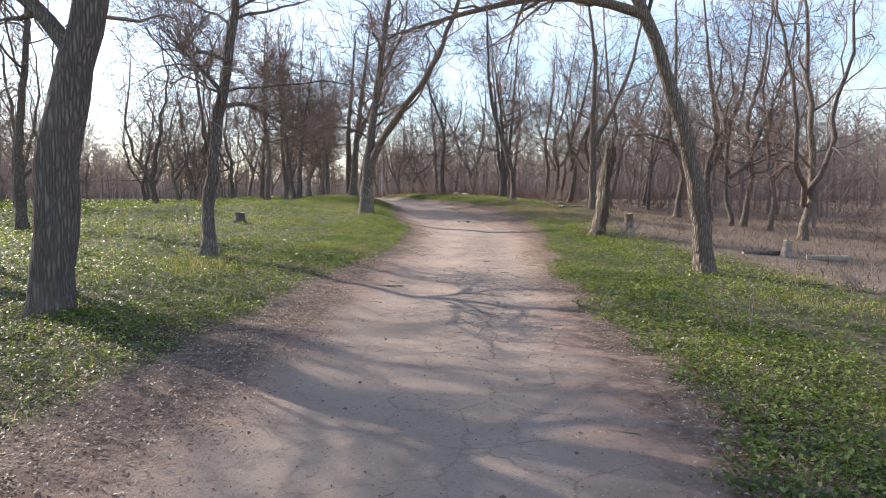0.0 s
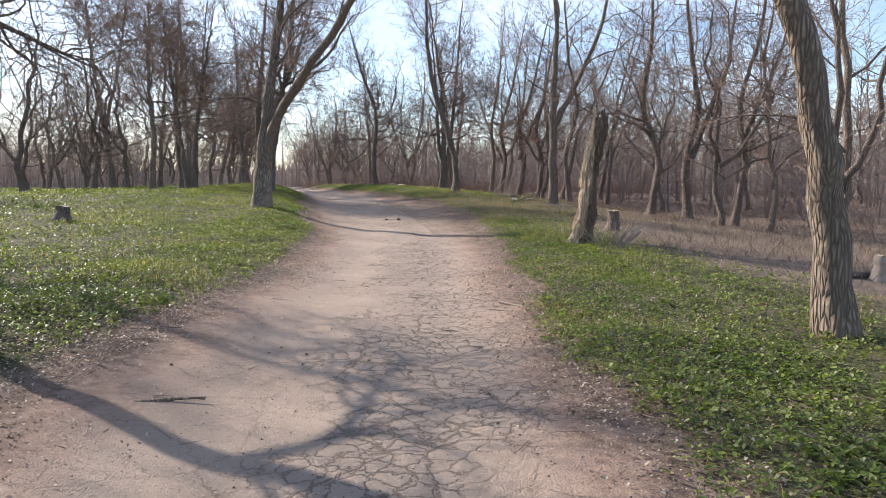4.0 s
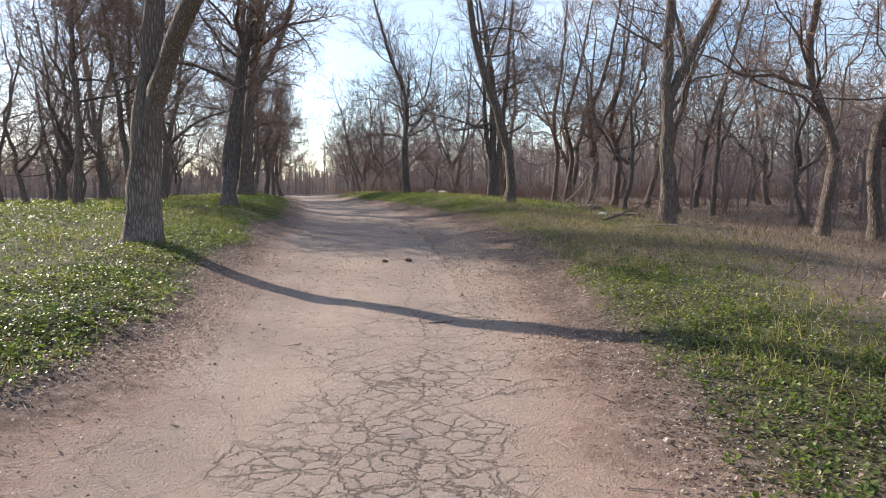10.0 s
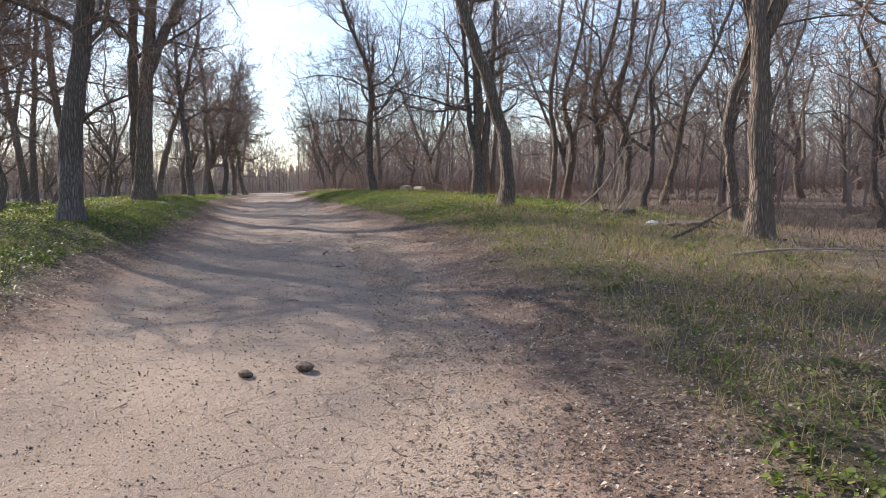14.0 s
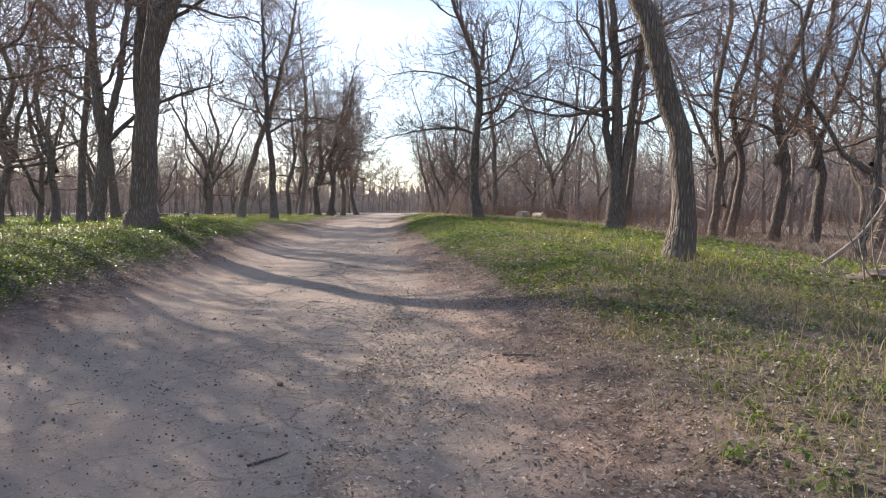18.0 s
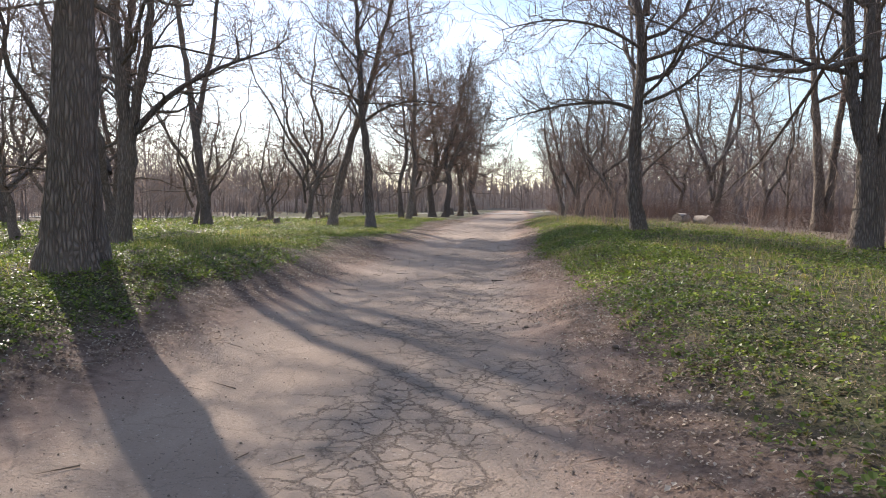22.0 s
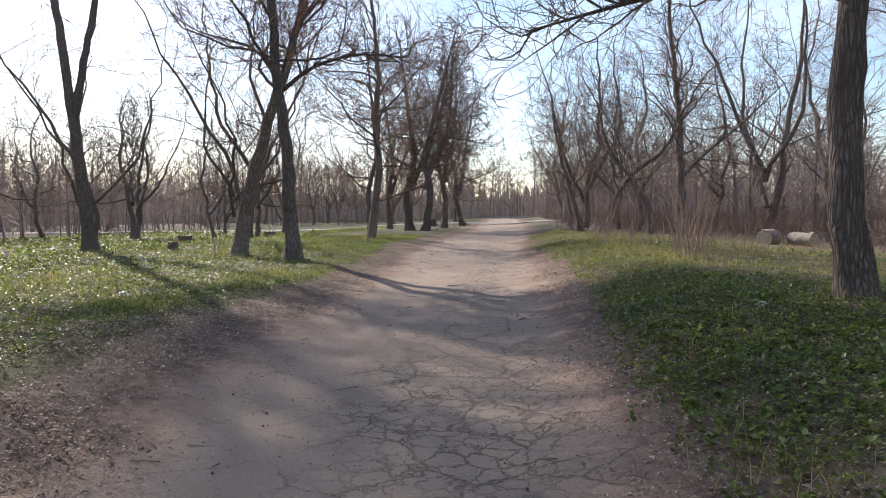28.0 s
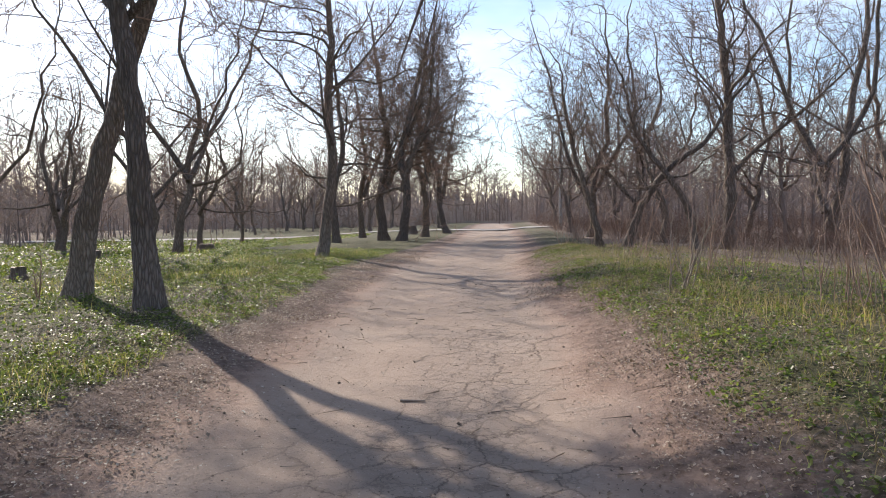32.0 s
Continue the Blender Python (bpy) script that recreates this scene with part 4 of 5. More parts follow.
def rosettes(soup, rng, x, y, big):
    """Low herbs: leaves that spread from short stems."""
    k = rng.integers(4, 9, len(x))
    tall, wide = rng.uniform(0.02, 0.1, len(x)), rng.uniform(0.02, 0.07, len(x))
    x, y, tall, wide = (np.repeat(v, k) for v in (x, y, tall, wide))
    n = len(x)
    a, f = rng.uniform(0, 2 * np.pi, n), rng.uniform(0.1, 1, n)
    leaves(soup, rng, x + np.cos(a) * wide * f * big, y + np.sin(a) * wide * f * big, tall * rng.uniform(0.35, 1.1, n) * min(big, 1.5), big * rng.uniform(0.025, 0.062, n), 0.25, 0.4, 0.16, 0.4, a + rng.normal(0, 0.4, n), big < 0.9)


def blades(soup, rng, x, y, tall, wide, sway=0.45):
    n = len(x)
    b = np.stack([x, y, ground_z(x, y) - 0.01], -1)
    a = rng.uniform(0, 2 * np.pi, n)
    w = np.stack([np.cos(a), np.sin(a), 0 * a], -1) * wide[:, None] / 2
    lean = np.stack([rng.normal(0, sway, n), rng.normal(0, sway, n), 0 * a], -1) * tall[:, None]
    up = np.array([0, 0, 1.0]) * tall[:, None]
    mid, tip = b + 0.55 * up + 0.3 * lean, b + 0.95 * up + lean
    v = np.stack([b - w, b + w, mid - w * 0.8, mid + w * 0.8, tip], 1)
    k = 5 * np.arange(n)[:, None]
    soup.add(v.reshape(-1, 3), np.concatenate([k + [[0, 1, 3, 2]], k + [[2, 3, 4, 4]]]))


def greenness(x, y, u):
    half = np.interp(y, WIDE_Y, WIDE)
    edge = np.abs(u) - half - np.where(u < 0, np.interp(y, LEFT_Y, LEFT), np.interp(y, RIGHT_Y, RIGHT))
    edge = edge + 0.7 * (patchiness(x, y, 1.3, 3) - 0.5)
    return green_share(x, y) ** 0.8 * ramp(edge, -0.15, 0.3)


rng = np.random.default_rng(21)
NEAR_Y, FAR_Y = -1.5, 79.0
herbs, grass, dry, dead = Soup(), Soup(), Soup(), Soup()
for u0, u1, per, big in ((-4.0, -1.2, 1050, 0.74), (1.2, 3.8, 1250, 0.74), (-6.2, -4.0, 480, 1.0), (3.8, 6.2, 430, 1.0), (-9, -6.2, 300, 1.15), (6.2, 10, 180, 1.2), (-15, -9, 120, 1.6), (-34, -15, 26, 3.2)):
    y1 = FAR_Y if abs(u0) < 14 else 105
    n = int(per * (u1 - u0) * (y1 - NEAR_Y))
    x, y, u = strewn(rng, n, u0, u1, NEAR_Y, y1)
    p = patchiness(x, y, 0.8, 1)
    ok = rng.random(n) < greenness(x, y, u) * (0.5 + 0.5 * ramp(p, 0.25, 0.7)) * np.where((u > 0) & (y > 57), 0.35, 1) * np.where(u > 0, np.interp(y, [22, 28, 37, 43], [1, 0.8, 0.8, 1]), 1)
    x, y = x[ok], y[ok]
    tuft = rng.uniform(0.3, 1, len(x)) * (0.4 + 0.6 * patchiness(x, y, 3.0, 8))
    half = rng.random(len(x)) < (0.7 if big < 0.9 else 0.5)
    leaves(herbs, rng, x[half], y[half], 0.008 + 0.05 * tuft[half] * min(big, 1.6), big * rng.uniform(0.025, 0.055, int(half.sum())), 0.22)
    pick = rng.random(len(x)) < (0.11 if big < 0.9 else 0.06) * (0.4 + 1.2 * patchiness(x, y, 2.2, 41))
    rosettes(herbs, rng, x[pick], y[pick], big)
    n = int(min(per, 760) * 0.5 * (u1 - u0) * (y1 - NEAR_Y))
    x, y, u = strewn(rng, n, u0, u1, NEAR_Y, y1)
    p = patchiness(x, y, 0.7, 2)
    ok = rng.random(n) < greenness(x, y, u) * (0.15 + 0.85 * ramp(p, 0.4, 0.75))
    straw = (u > 0) & ((y > 26) | (patchiness(x, y, 0.55, 31) > 0.72)) & (rng.random(n) < np.interp(y, [26, 29, 38, 42, 55, 62], [0.15, 0.8, 0.8, 0.3, 0.3, 0.7]))
    for soup, pick in ((grass, ok & ~straw), (dry, (ok | (rng.random(n) < 0.8 * ramp(np.abs(u) - np.interp(y, WIDE_Y, WIDE), 0.4, 1.0))) & straw)):
        tufted = patchiness(x, y, 4.5, 55) > 0.35
        pick = pick & (tufted | (rng.random(n) < (0.3 if soup is grass else 0.8)))
        k = int(pick.sum())
        blades(soup, rng, x[pick], y[pick], rng.uniform(0.04, 0.13, k) * (0.7 + 1.5 * patchiness(x[pick], y[pick], 1.6, 17) ** 2) * (1 + 0.25 * (big - 1)), big * rng.uniform(0.005, 0.009, k))
# dead leaves: thick along the verges, thin on the road and in the grass
for u0, u1, per in ((-4.9, -0.9, 1700), (0.9, 4.2, 1700), (-1.2, 1.2, 18), (-9, -4.9, 60), (4.2, 7, 330), (7, 12, 60)):
    n = int(per * (u1 - u0) * (FAR_Y - NEAR_Y))
    x, y, u = strewn(rng, n, u0, u1, NEAR_Y, FAR_Y)
    half = np.interp(y, WIDE_Y, WIDE)
    e = np.abs(u) - half + 0.8 * (patchiness(x, y, 1.3, 6) - 0.5)
    w = ramp(e, -0.3, 0.4) * (1 - 0.78 * ramp(e - np.where(u < 0, np.interp(y, [49, 53, 65, 70], [0, 1.3, 1.5, 0.2]), 0), 0.9, 1.8)) + 0.05
    w = np.where((u > 4.3) | (u < -4.9), np.where(u > 0, 1.0, 0.5), w)
    w = np.where((u > 0) & (u < 7), np.maximum(w, 0.95 * np.interp(y, [22, 28, 36, 42], [0, 1, 1, 0])), w)
    ok = rng.random(n) < w * (0.3 + 0.7 * patchiness(x, y, 2.0, 9))
    k = int(ok.sum())
    leaves(dead, rng, x[ok], y[ok], rng.uniform(0.003, 0.018, k), rng.uniform(0.01, 0.032, k) * np.where(rng.random(k) < 0.08, 1.5, 1), 0.12, 0.34, 0.14, 0.38)
x, y, u = strewn(rng, 26000, -2.3, 3.0, 25, 40)
ok = rng.random(len(x)) < ramp(y, 25, 29) * (1 - ramp(y, 36, 40)) * (0.15 + 0.85 * patchiness(x, y, 1.2, 61))
k = int(ok.sum())
leaves(dead, rng, x[ok], y[ok], rng.uniform(0.002, 0.012, k), rng.uniform(0.008, 0.026, k), 0.12, 0.3, 0.14, 0.38)
x, y, u = strewn(rng, 42000, 2.2, 7.0, 26, 40)
ok = rng.random(len(x)) < ramp(y, 26, 28.5) * (1 - ramp(y, 37, 40)) * ramp(u, 2.2, 3.0) * (0.25 + 0.75 * patchiness(x, y, 1.0, 62))
k = int(ok.sum())
blades(dry, rng, x[ok], y[ok], rng.uniform(0.03, 0.11, k), rng.uniform(0.004, 0.008, k), 1.5)
floor = Soup()
n = 60000
x, y, u = strewn(rng, n, 3.5, 24, 6, 62)
ok = (rng.random(n) < 1 - green_share(x, y)) & (rng.random(n) < 0.35 + 0.65 * patchiness(x, y, 0.9, 14))
blades(floor, rng, x[ok], y[ok], rng.uniform(0.06, 0.28, int(ok.sum())), rng.uniform(0.006, 0.014, int(ok.sum())), 0.9)
tagged(new("dead_stalks", floor.mesh("dead_stalks", STALK, False)), "matted brown dead stalks and weeds under the trees", "dead weeds", kind="stuff")
tagged(new("herb_layer", herbs.mesh("herb_layer", HERB, False)), "low green leafy spring herbs covering the ground", "plants", kind="stuff")
tagged(new("grass", grass.mesh("grass", BLADE, False)), "short fresh green grass blades among the herbs", "grass", kind="stuff")
tagged(new("dry_grass", dry.mesh("dry_grass", STRAW, False)), "straw-coloured dry grass on the verge", "grass", kind="stuff")
tagged(new("leaf_litter", dead.mesh("leaf_litter", LITTER, False)), "curled grey-brown dead leaves strewn along the verges", "leaf litter", kind="stuff")

# crumbs of earth and broken twigs on the road
def crumbs(soup, rng, x, y, size):
    n = len(x)
    c = np.stack([x, y, ground_z(x, y) + size * 0.2], -1)
    d = np.array([[1, 0, 0], [0, 1, 0], [-1, 0, 0], [0, -1, 0], [0, 0, 0.7], [0, 0, -0.7]], float)
    v = c[:, None] + d[None] * size[:, None, None] * rng.uniform(0.55, 1.2, (n, 6, 1)) * 0.5
    k = 6 * np.arange(n)[:, None]
    f = [[0, 1, 4, 4], [1, 2, 4, 4], [2, 3, 4, 4], [3, 0, 4, 4], [1, 0, 5, 5], [2, 1, 5, 5], [3, 2, 5, 5], [0, 3, 5, 5]]
    soup.add(v.reshape(-1, 3), np.concatenate([k + [q] for q in f]))


s = Soup()
x, y, u = strewn(rng, 9000, -2.6, 2.6, 0, 78)
more = strewn(rng, 7000, -2.3, 2.8, 26, 38)
x, y = np.r_[x, more[0]], np.r_[y, more[1]]
crumbs(s, rng, x, y, rng.uniform(0.006, 0.02, len(x)) * np.where(rng.random(len(x)) < 0.04, 2.0, 1))
tagged(new("gravel", s.mesh("gravel", CLOD, False)), "crumbs of earth and small stones lying on the track", "gravel", kind="stuff")
s = Soup()
x, y, u = strewn(rng, 1500, -4.2, 4.2, 0, 78)
z = ground_z(x, y) + 0.008
a, ln = rng.uniform(0, 6.28, len(x)), rng.uniform(0.06, 0.3, len(x))
b = np.stack([x, y, z], -1)
x2, y2 = x + np.cos(a) * ln, y + np.sin(a) * ln
s.spikes(b, np.stack([x2, y2, ground_z(x2, y2) + 0.012], -1), rng.uniform(0.003, 0.006, len(x)))
tagged(new("fallen_twigs", s.mesh("fallen_twigs", DEADWOOD)), "short broken twigs scattered over track and verge", "twigs", kind="stuff")


# ---- single things ----
def at_ground(thing, x, y, turn=0.0, lift=0.0):
    return plant(thing, x, y, turn, 1.0, -lift)


def stick(x, y, turn, length, thick, pale=False):
    rng = np.random.default_rng(int(abs(x) * 37 + y * 11))
    s = Soup()
    path = wander(rng, (-length / 2, 0, thick * 0.8), (1, 0, 0), length, 7, 0.09, 0.0)
    path[:, 2] = thick * 0.8
    s.tube(path, thick * (1 - 0.5 * np.linspace(0, 1, 8)), 6, cap=True)
    thing = tagged(new("stick", s.mesh("stick", DEADWOOD if pale else BARK)), "pale broken stick lying on the track" if pale else "dark fallen stick lying on the track", "stick", "sticks on the track")
    return at_ground(thing, x, y, turn)


for x, y, turn, ln, r, pale in ((-0.83, 11.4, 15, 0.45, 0.014, False), (1.81, 14.5, -50, 0.3, 0.008, True), (2.05, 14.8, -48, 0.5, 0.01, True), (-1.75, 48.0, 10, 0.2, 0.013, False), (2.25, 16.2, 60, 0.3, 0.008, True),
                                (1.19, 13.7, -40, 0.22, 0.008, True), (-1.5, 13.2, 12, 0.5, 0.01, False), (-1.6, 17.2, -5, 0.6, 0.012, False), (2.9, 33.1, 30, 0.35, 0.012, False), (-5.2, 59.3, 8, 0.2, 0.012, True),
                                (0.73, 34.1, 70, 0.25, 0.008, False), (2.0, 36.0, 5, 0.35, 0.009, False), (1.5, 24.3, 20, 0.25, 0.009, False)):
    stick(x, y, turn, ln, r, pale)


def clod(x, y, size):
    rng = np.random.default_rng(int(x * 91 + y * 7))
    bm = bmesh.new()
    bmesh.ops.create_icosphere(bm, subdivisions=2, radius=size / 2)
    for v in bm.verts:
        v.co *= 1 + 0.35 * noise.noise(v.co * 14 + Vector((x, y, 0)))
        v.co.z *= 0.6
    me = bpy.data.meshes.new("clod")
    bm.to_mesh(me)
    bm.free()
    me.materials.append(CLOD)
    return at_ground(tagged(new("clod", me), "dark lump of hardened earth on the track", "clod", "clods on the track"), x, y, lift=size * 0.22)


for x, y, size in ((1.01, 29.0, 0.13), (0.63, 28.86, 0.1), (0.36, 35.3, 0.05), (0.31, 43.0, 0.05), (2.64, 27.9, 0.06), (-0.6, 44.2, 0.045), (2.2, 38.1, 0.06)):
    clod(x, y, size)


def stump(x, y, high, radius, mat, label, lean=(0, 0)):
    rng = np.random.default_rng(int(abs(x) * 53 + y * 17))
    thing = new("tree_stump")
    s, sides = Soup(), 14
    z = np.array([-0.15, 0, 0.08, 0.2 * high + 0.08, 0.6 * high, high])
    flare = np.array([1.75, 1.6, 1.3, 1.1, 1.0, 0.97])
    path = np.stack([lean[0] * z + 0.08 * high * np.sin(z * 5), lean[1] * z, z], -1)
    s.tube(path, radius * flare[:, None] * (1 + 0.1 * rng.normal(0, 1, (1, sides)) + 0.04 * rng.normal(0, 1, (6, sides))), sides)
    part("body", s.mesh("body", mat), thing)
    s = Soup()
    top = path[-1]
    ang = np.arange(sides) * 2 * np.pi / sides
    rim = np.stack([top[0] + radius * 0.94 * np.cos(ang), top[1] + radius * 0.94 * np.sin(ang), top[2] - 0.01 + 0.03 * rng.random(sides)], -1)
    s.add(np.concatenate([rim, [top + (0, 0, 0.012)]]), [[i, (i + 1) % sides, sides, sides] for i in range(sides)])
    part("cut_face", s.mesh("cut_face", WOOD_END, False), thing, "pale sawn top of the stump")
    return plant(tagged(thing, label, "tree stump", "tree stumps"), x, y)


stump(6.3, 24.5, 0.52, 0.13, BARK_PALE, "pale weathered tree stump behind the dead snag")
stump(8.4, 17.5, 0.42, 0.1, DEADWOOD, "pale short tree stump among fallen branches")
stump(-6.75, 23.7, 0.32, 0.16, BARK, "dark low tree stump in the grass")
stump(-16.4, 66.5, 0.3, 0.16, BARK, "dark mossy tree stump on the lawn")
stump(-23.2, 76.4, 0.4, 0.3, BARK, "broad dark tree stump on the lawn")
stump(-21.0, 80.4, 0.35, 0.3, BARK, "low dark tree stump behind a tree")
stump(-19.5, 104, 0.6, 0.4, BARK, "dark tree stump near the junction")


def snag():
    rng = np.random.default_rng(3)
    thing = new("dead_tree")
    s, sides, rings = Soup(), 36, 48
    h = np.linspace(0, 2.6, rings)
    path = np.stack([0.135 * h + 0.03 * np.sin(h * 3), 0.02 * np.sin(h * 5), h], -1)
    path[0, 2] = -0.2
    rr = 0.185 - 0.014 * h + 0.09 * np.exp(-h / 0.2)
    coarse = rng.normal(0, 1, (rings, sides))
    for _ in range(5):
        coarse = (np.roll(coarse, 1, 0) + coarse + np.roll(coarse, -1, 0) + np.roll(coarse, 1, 1)) / 4
    plates = np.repeat(rng.normal(0, 1, (rings // 6, sides)), 6, 0)
    plates = np.roll(plates, rng.integers(0, 6), 0)
    lump = 1 + 0.4 * coarse + 0.06 * plates + 0.035 * rng.normal(0, 1, (rings, sides)) + 0.07 * rng.normal(0, 1, (1, sides))
    s.tube(path, rr[:, None] * lump, sides)
    v = s.v[0].reshape(rings, sides, 3)
    jag = np.repeat(rng.uniform(-0.36, 0.2, sides // 3), 3) + rng.uniform(-0.09, 0.09, sides)
    for k, f in ((-1, 1.0), (-2, 0.7), (-3, 0.45), (-4, 0.25)):
        v[k, :, 2] += jag * f
    part("trunk", s.mesh("trunk", SNAG, False), thing)
    for k in range(9):
        a = rng.uniform(0, 6.28)
        q = Soup()
        b = path[-1] + (0.11 * math.cos(a), 0.11 * math.sin(a), -0.3)
        q.spikes([b], [b + (0.02 * math.cos(a), 0.02 * math.sin(a), rng.uniform(0.25, 0.5))], [0.03], True)
        part("splinter", q.mesh("splinter", SNAG), thing)
    for k in range(26):
        a, z = rng.uniform(2.0, 5.6), rng.uniform(0.35, 2.5)
        q = Soup()
        i = int(z / 2.6 * (rings - 1))
        out = np.array([math.cos(a), math.sin(a), 0])
        b = path[i] + out * rr[i] * 0.97
        ln, off = rng.uniform(0.12, 0.4), rng.uniform(0.02, 0.07)
        strip = np.array([b, b + out * off * 0.5 - (0, 0, ln * 0.3), b + out * off - (0, 0, ln * 0.7), b + out * off * 1.3 - (0, 0, ln)])
        q.tube(strip, [0.012, rng.uniform(0.015, 0.03), rng.uniform(0.01, 0.028), 0.004], 4)
        part("bark_strip", q.mesh("bark_strip", SNAG, False), thing)
    return plant(tagged(thing, "broken dead tree trunk with peeling bark and pale bare wood", "dead tree"), 4.53, 21.1)


snag()


def shrub(x, y, high, stems, wide, label, mat=None, seed=1, thin=0.006, spread_=0.3):
    rng = np.random.default_rng(seed)
    thing = new("shrub")
    twigs = Soup()
    for k in range(stems):
        a = rng.uniform(0, 6.28)
        b = np.array([wide * rng.uniform(0, 1) * math.cos(a), wide * rng.uniform(0, 1) * math.sin(a), -0.05])
        d = (spread_ * math.cos(a) + rng.normal(0, 0.12), spread_ * math.sin(a) + rng.normal(0, 0.12), 1)
        path = wander(rng, b, d, high * rng.uniform(0.5, 1.1), 6, 0.09, 0.05)
        s = Soup()
        s.tube(path, thin * rng.uniform(0.8, 1.5) * (1 - 0.6 * np.linspace(0, 1, 7)), 5)
        part("stem", s.mesh("stem", mat or TWIG), thing)
        for q in np.linspace(0.35, 0.98, 6):
            p, e = along(path, q)
            tw = wander(rng, p, spread(rng, e, rng.uniform(0.3, 0.9)), high * rng.uniform(0.1, 0.3), 3, 0.2, 0.06)
            twigs.tube(tw, np.array([0.5, 0.4, 0.3, 0.2]) * thin, 3)
    tagged(part("spray", twigs.mesh("spray", mat or TWIG), thing), kind="stuff")
    return plant(tagged(thing, label, "shrub", "leafless shrubs"), x, y)


THIN = "thin leafless shrub of upright brown stems in dry grass"
shrub(5.05, 20.85, 0.8, 26, 0.34, "dry broken shoots sprouting at the foot of the dead tree", DEADWOOD, 4, 0.012, 0.95)
shrub(6.9, 11.4, 0.8, 26, 0.35, "tangled dry shrub with a dark root in the grass", DEADWOOD, 5, 0.008, 0.9)
shrub(3.3, 7.5, 0.7, 5, 0.3, "few thin dry stalks standing in the grass", None, 6, 0.004, 0.3)
shrub(-1.22, 60.6, 1.6, 18, 0.28, THIN, None, 7, 0.009, 0.25)
shrub(-3.0, 63.6, 1.3, 7, 0.15, THIN, DEADWOOD, 8, 0.009, 0.25)
shrub(-0.1, 62.6, 1.1, 9, 0.25, THIN, None, 9, 0.006)
shrub(6.0, 39.6, 1.5, 18, 0.45, "pale dead shrub leaning over a mound of earth", DEADWOOD, 10, 0.011, 0.9)
shrub(3.6, 65.0, 1.3, 12, 0.4, THIN, None, 12, 0.008)
k = 20
rng = np.random.default_rng(77)
for _ in range(34):
    y = rng.uniform(57, 92)
    u = rng.uniform(3.0, 4.6) + rng.exponential(2.2)
    if y < 75 and -0.5 < u + float(road_x(y)) < 4:
        continue
    shrub(u + float(road_x(y)), y, rng.uniform(0.8, 2.0), int(rng.integers(5, 13)), 0.35, THIN, DEADWOOD if rng.random() < 0.25 else None, k, 0.007, 0.3)
    k += 1
for x, y, h in ((-9.9, 26.9, 1.0), (-8.6, 24.1, 0.75), (-15.0, 33.2, 0.7), (-23.0, 84, 1.4), (-30, 88, 1.5), (-20.5, 78.5, 1.3), (-12.6, 63.2, 0.9)):
    shrub(x, y, h, 2, 0.03, "young bare sapling standing alone in the grass", None, k, 0.016, 0.12)
    k += 1


def log(x, y, turn, length, radius, label, mat=None):
    rng = np.random.default_rng(int(abs(x) * 31 + y * 13))
    thing = new("log")
    s = Soup()
    xs = np.linspace(-length / 2, length / 2, 7)
    path = np.stack([xs, 0.02 * np.sin(xs * 5), 0 * xs + radius * 0.85], -1)
    s.tube(path, radius * (1 + 0.07 * rng.normal(0, 1, (7, 12))), 12)
    part("bark", s.mesh("bark", mat or BARK), thing)
    for end in (0, -1):
        s = Soup()
        ang = np.arange(12) * np.pi / 6
        rim = path[end] + np.stack([0 * ang, radius * 0.95 * np.cos(ang), radius * 0.95 * np.sin(ang)], -1)
        s.add(np.concatenate([rim, [path[end]]]), [[i, (i + 1) % 12, 12, 12] for i in range(12)])
        part("cut_face", s.mesh("cut_face", WOOD_END, False), thing, "pale sawn end of the log")
    return plant(tagged(thing, label, "log", "sawn logs"), x, y, turn)


log(1.25, 68.9, 58, 0.75, 0.24, "short thick barkless log lying in the grass", DEADWOOD)
log(2.1, 68.8, 128, 0.7, 0.21, "short pale sawn log lying in the grass", DEADWOOD)
log(7.9, 17.6, 8, 1.1, 0.06, "thin fallen log beside a stump", BARK)
log(9.1, 16.9, -18, 0.9, 0.09, "pale barkless log beside a stump", DEADWOOD)


def fallen_branch(x, y, points, radius, label, mat=None, seed=1):
    rng = np.random.default_rng(seed)
    thing = new("fallen_branch")
    s, twigs = Soup(), Soup()
    path = smooth_path(points, 12)
    s.tube(path, radius * (1 - 0.75 * np.linspace(0, 1, 12)), 7)
    part("branch", s.mesh("branch", mat or BARK), thing)
    for q in np.linspace(0.3, 0.95, 7):
        p, e = along(path, q)
        tw = wander(rng, p, spread(rng, e, 0.7), rng.uniform(0.3, 0.8), 4, 0.15, -0.02)
        twigs.tube(tw, radius * 0.35 * np.linspace(1, 0.3, 5), 4)
    tagged(part("spray", twigs.mesh("spray", mat or BARK), thing), kind="stuff")
    return plant(tagged(thing, label, "branch", "fallen branches"), x, y)


fallen_branch(5.3, 33.9, [(0, 0, 0.03), (0.6, 0.5, 0.15), (1.4, 1.1, 0.45), (2.3, 1.8, 0.75)], 0.03, "long dark fallen branch propped up in the grass", None, 2)
fallen_branch(5.6, 32.6, [(0, 0, 0.02), (0.8, 0.1, 0.08), (1.7, 0.0, 0.06), (2.4, 0.3, 0.02)], 0.02, "thin fallen branch lying in dry grass", DEADWOOD, 3)
fallen_branch(3.0, 69.4, [(0, 0, 0.6), (0.7, -0.4, 0.35), (1.5, -0.9, 0.05)], 0.025, "pale branch leaning down from the thicket", DEADWOOD, 4)
fallen_branch(5.6, 40.2, [(0, 0, 0.1), (0.5, 0, 0.5), (0.9, 0.1, 1.2), (1.2, 0.1, 1.7)], 0.03, "pale dead branch rising from a brush pile", DEADWOOD, 5)
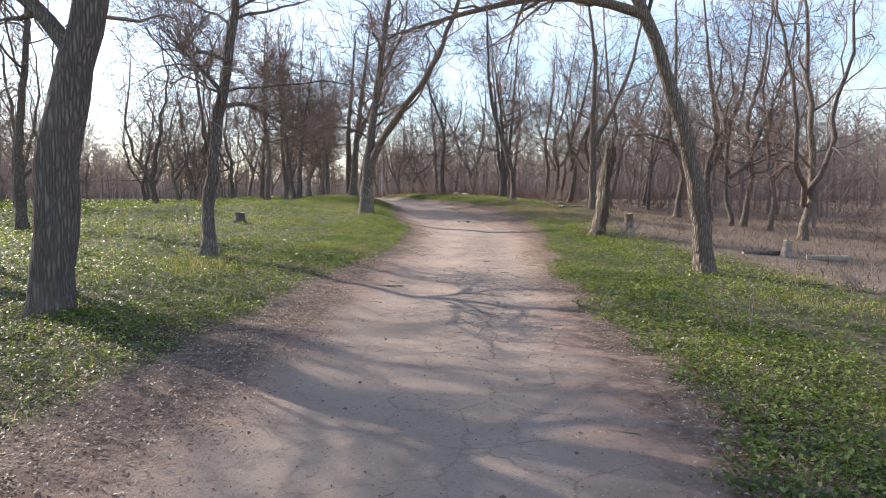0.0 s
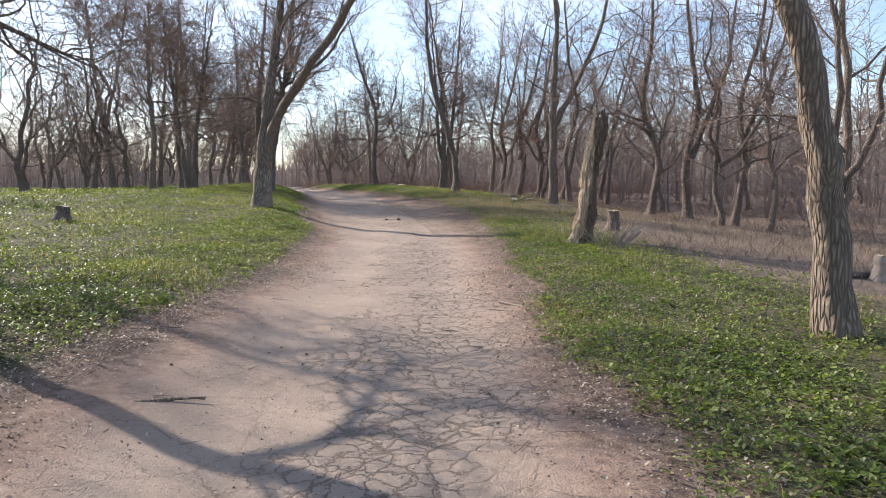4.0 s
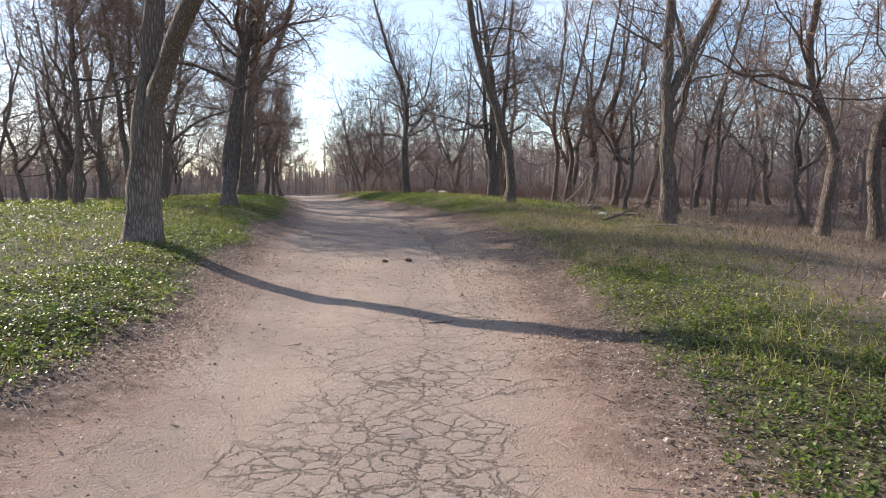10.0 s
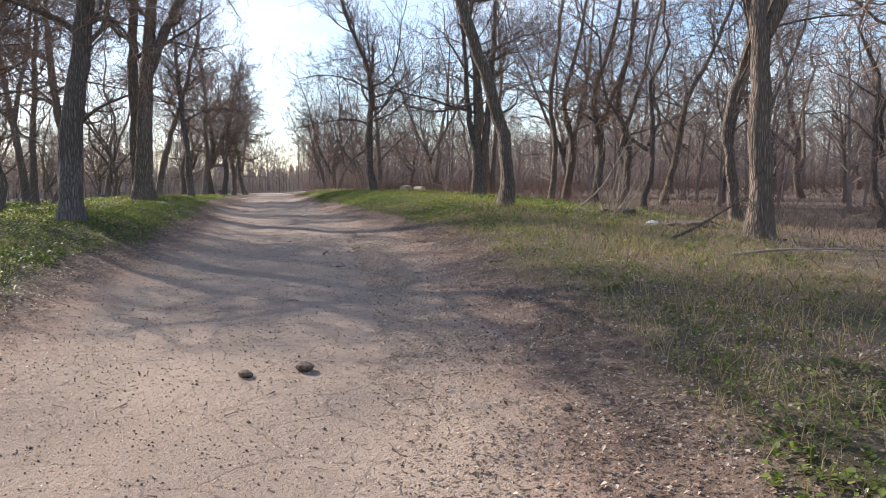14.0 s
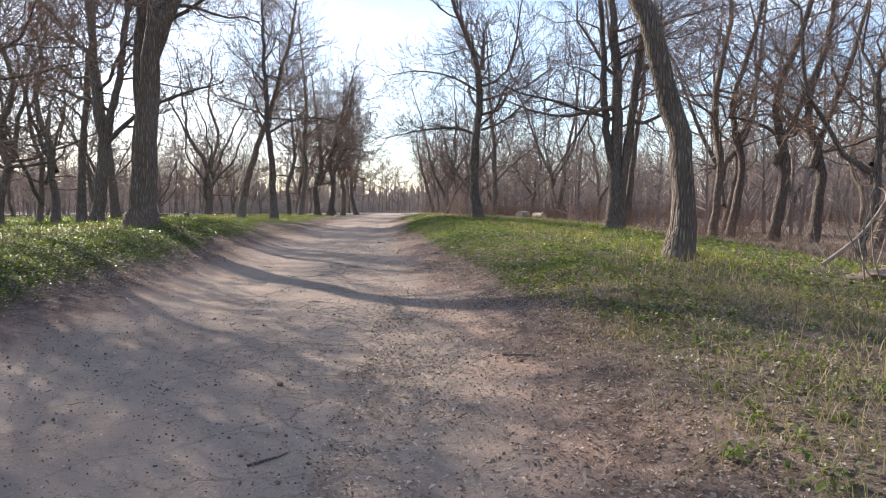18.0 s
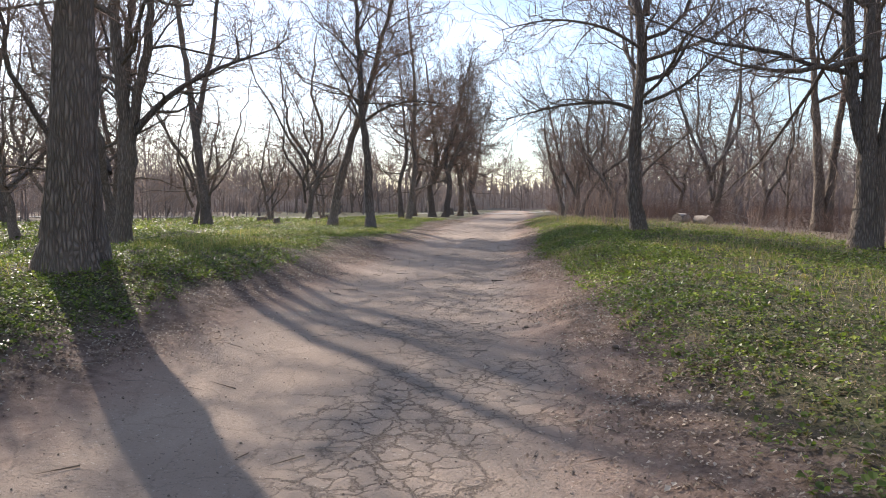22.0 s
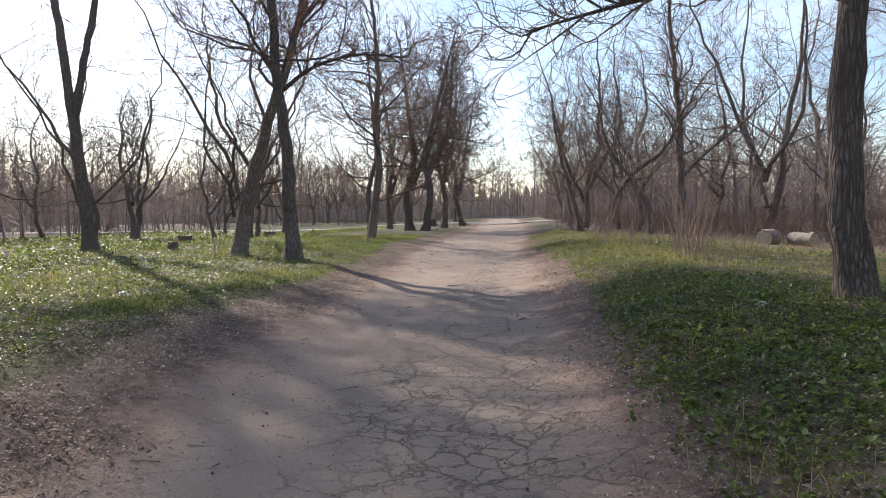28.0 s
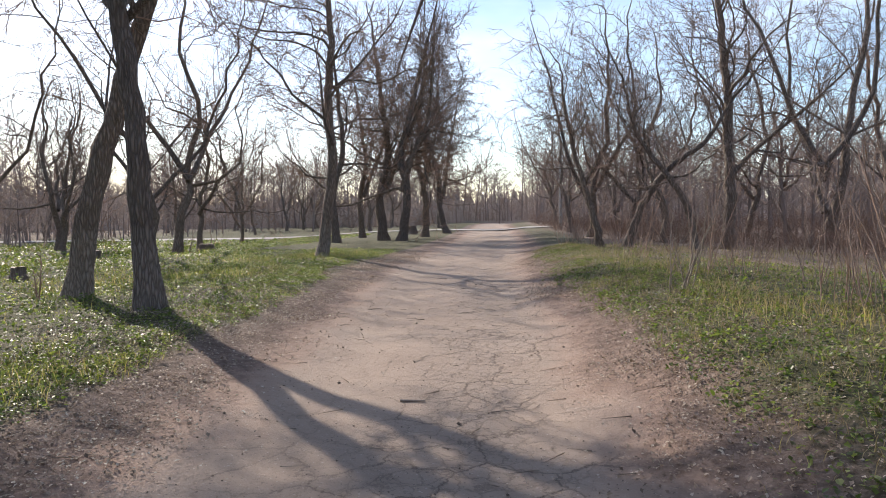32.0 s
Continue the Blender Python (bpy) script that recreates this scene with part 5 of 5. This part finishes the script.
fallen_branch(8.9, 60.5, [(0, 0, 0.05), (0.7, -0.4, 0.1), (1.5, -0.9, 0.05)], 0.03, "dark fallen branch in the grass", None, 6)
fallen_branch(2.6, 8.6, [(0, 0, 0.6), (0.3, -0.4, 0.25), (0.5, -0.8, 0.05)], 0.008, "thin dark dead stalk bent over the grass", None, 7)


def heap(x, y, size, high, label, mat, seed):
    bm = bmesh.new()
    bmesh.ops.create_icosphere(bm, subdivisions=4, radius=1)
    for v in bm.verts:
        f = 1 + 0.3 * noise.noise(v.co * 2.2 + Vector((seed, 0, 0))) + 0.2 * noise.noise(v.co * 6) + 0.12 * noise.noise(v.co * 15)
        v.co = Vector((v.co.x * size * f, v.co.y * size * 0.8 * f, v.co.z * high * f))
    me = bpy.data.meshes.new("mound")
    bm.to_mesh(me)
    bm.free()
    me.materials.append(mat)
    for q in me.polygons:
        q.use_smooth = True
    return plant(tagged(new("mound", me), label, "mound"), x, y)


heap(6.3, 40.0, 0.5, 0.15, "low heap of dark earth and dead leaves", CLOD, 1)
heap(6.6, 36.6, 0.55, 0.12, "small dark mound of dug earth in the grass", CLOD, 2)


def bag(x, y, size, label, seed):
    bm = bmesh.new()
    bmesh.ops.create_icosphere(bm, subdivisions=4, radius=1)
    for v in bm.verts:
        f = 1 + 0.3 * noise.noise(v.co * 1.7 + Vector((seed, 2, 0))) + 0.16 * noise.noise(v.co * 5 + Vector((seed, 0, 5)))
        v.co = Vector((v.co.x * size * f, v.co.y * size * 0.7 * f, max(v.co.z * size * 0.62 * f, -size * 0.2)))
    me = bpy.data.meshes.new("plastic_bag")
    bm.to_mesh(me)
    bm.free()
    me.materials.append(PLASTIC)
    return at_ground(tagged(new("plastic_bag", me), label, "plastic bag", "litter in the grass"), x, y, lift=size * 0.15)


bag(6.0, 36.5, 0.11, "crumpled white plastic bag lying in the grass", 1)
bag(-8.55, 55.1, 0.1, "small crumpled white plastic bag on the leaf litter", 4)
bag(-0.9, 54.2, 0.05, "scrap of white plastic in the grass", 6)


# ---- the paved lane beyond, and a pole by the junction ----
def lane():
    t = np.linspace(0, 1, 40)
    cx, cy = -9 - 75 * t, 123.5 - 36 * t - 6 * t * (1 - t)
    nx, ny = 0.43, -0.9
    v, w = [], 2.3
    for x, y in zip(cx, cy):
        for s in (-1, 1):
            a, b = x + nx * w * s, y + ny * w * s
            v.append((a, b, height_at(a, b) + 0.06))
    s = Soup()
    s.add(v, [[2 * i, 2 * i + 1, 2 * i + 3, 2 * i + 2] for i in range(39)])
    tagged(new("road", s.mesh("road", ASPHALT)), "pale asphalt lane crossing beyond the trees", "road", kind="structure")


lane()


def pole(x, y, high):
    thing = new("utility_pole")
    s = Soup()
    h = np.linspace(-0.3, high, 8)
    s.tube(np.stack([0 * h, 0 * h, h], -1), 0.15 - 0.05 * h / high, 10, cap=True)
    part("post", s.mesh("post", CONCRETE), thing)
    s = Soup()
    s.tube([(-0.7, 0, high - 0.5), (0.7, 0, high - 0.5)], [0.05, 0.05], 6)
    part("crossarm", s.mesh("crossarm", CONCRETE), thing)
    return plant(tagged(thing, "grey concrete utility pole beside the track", "utility pole"), x, y)


pole(-9.6, 113, 7.5)
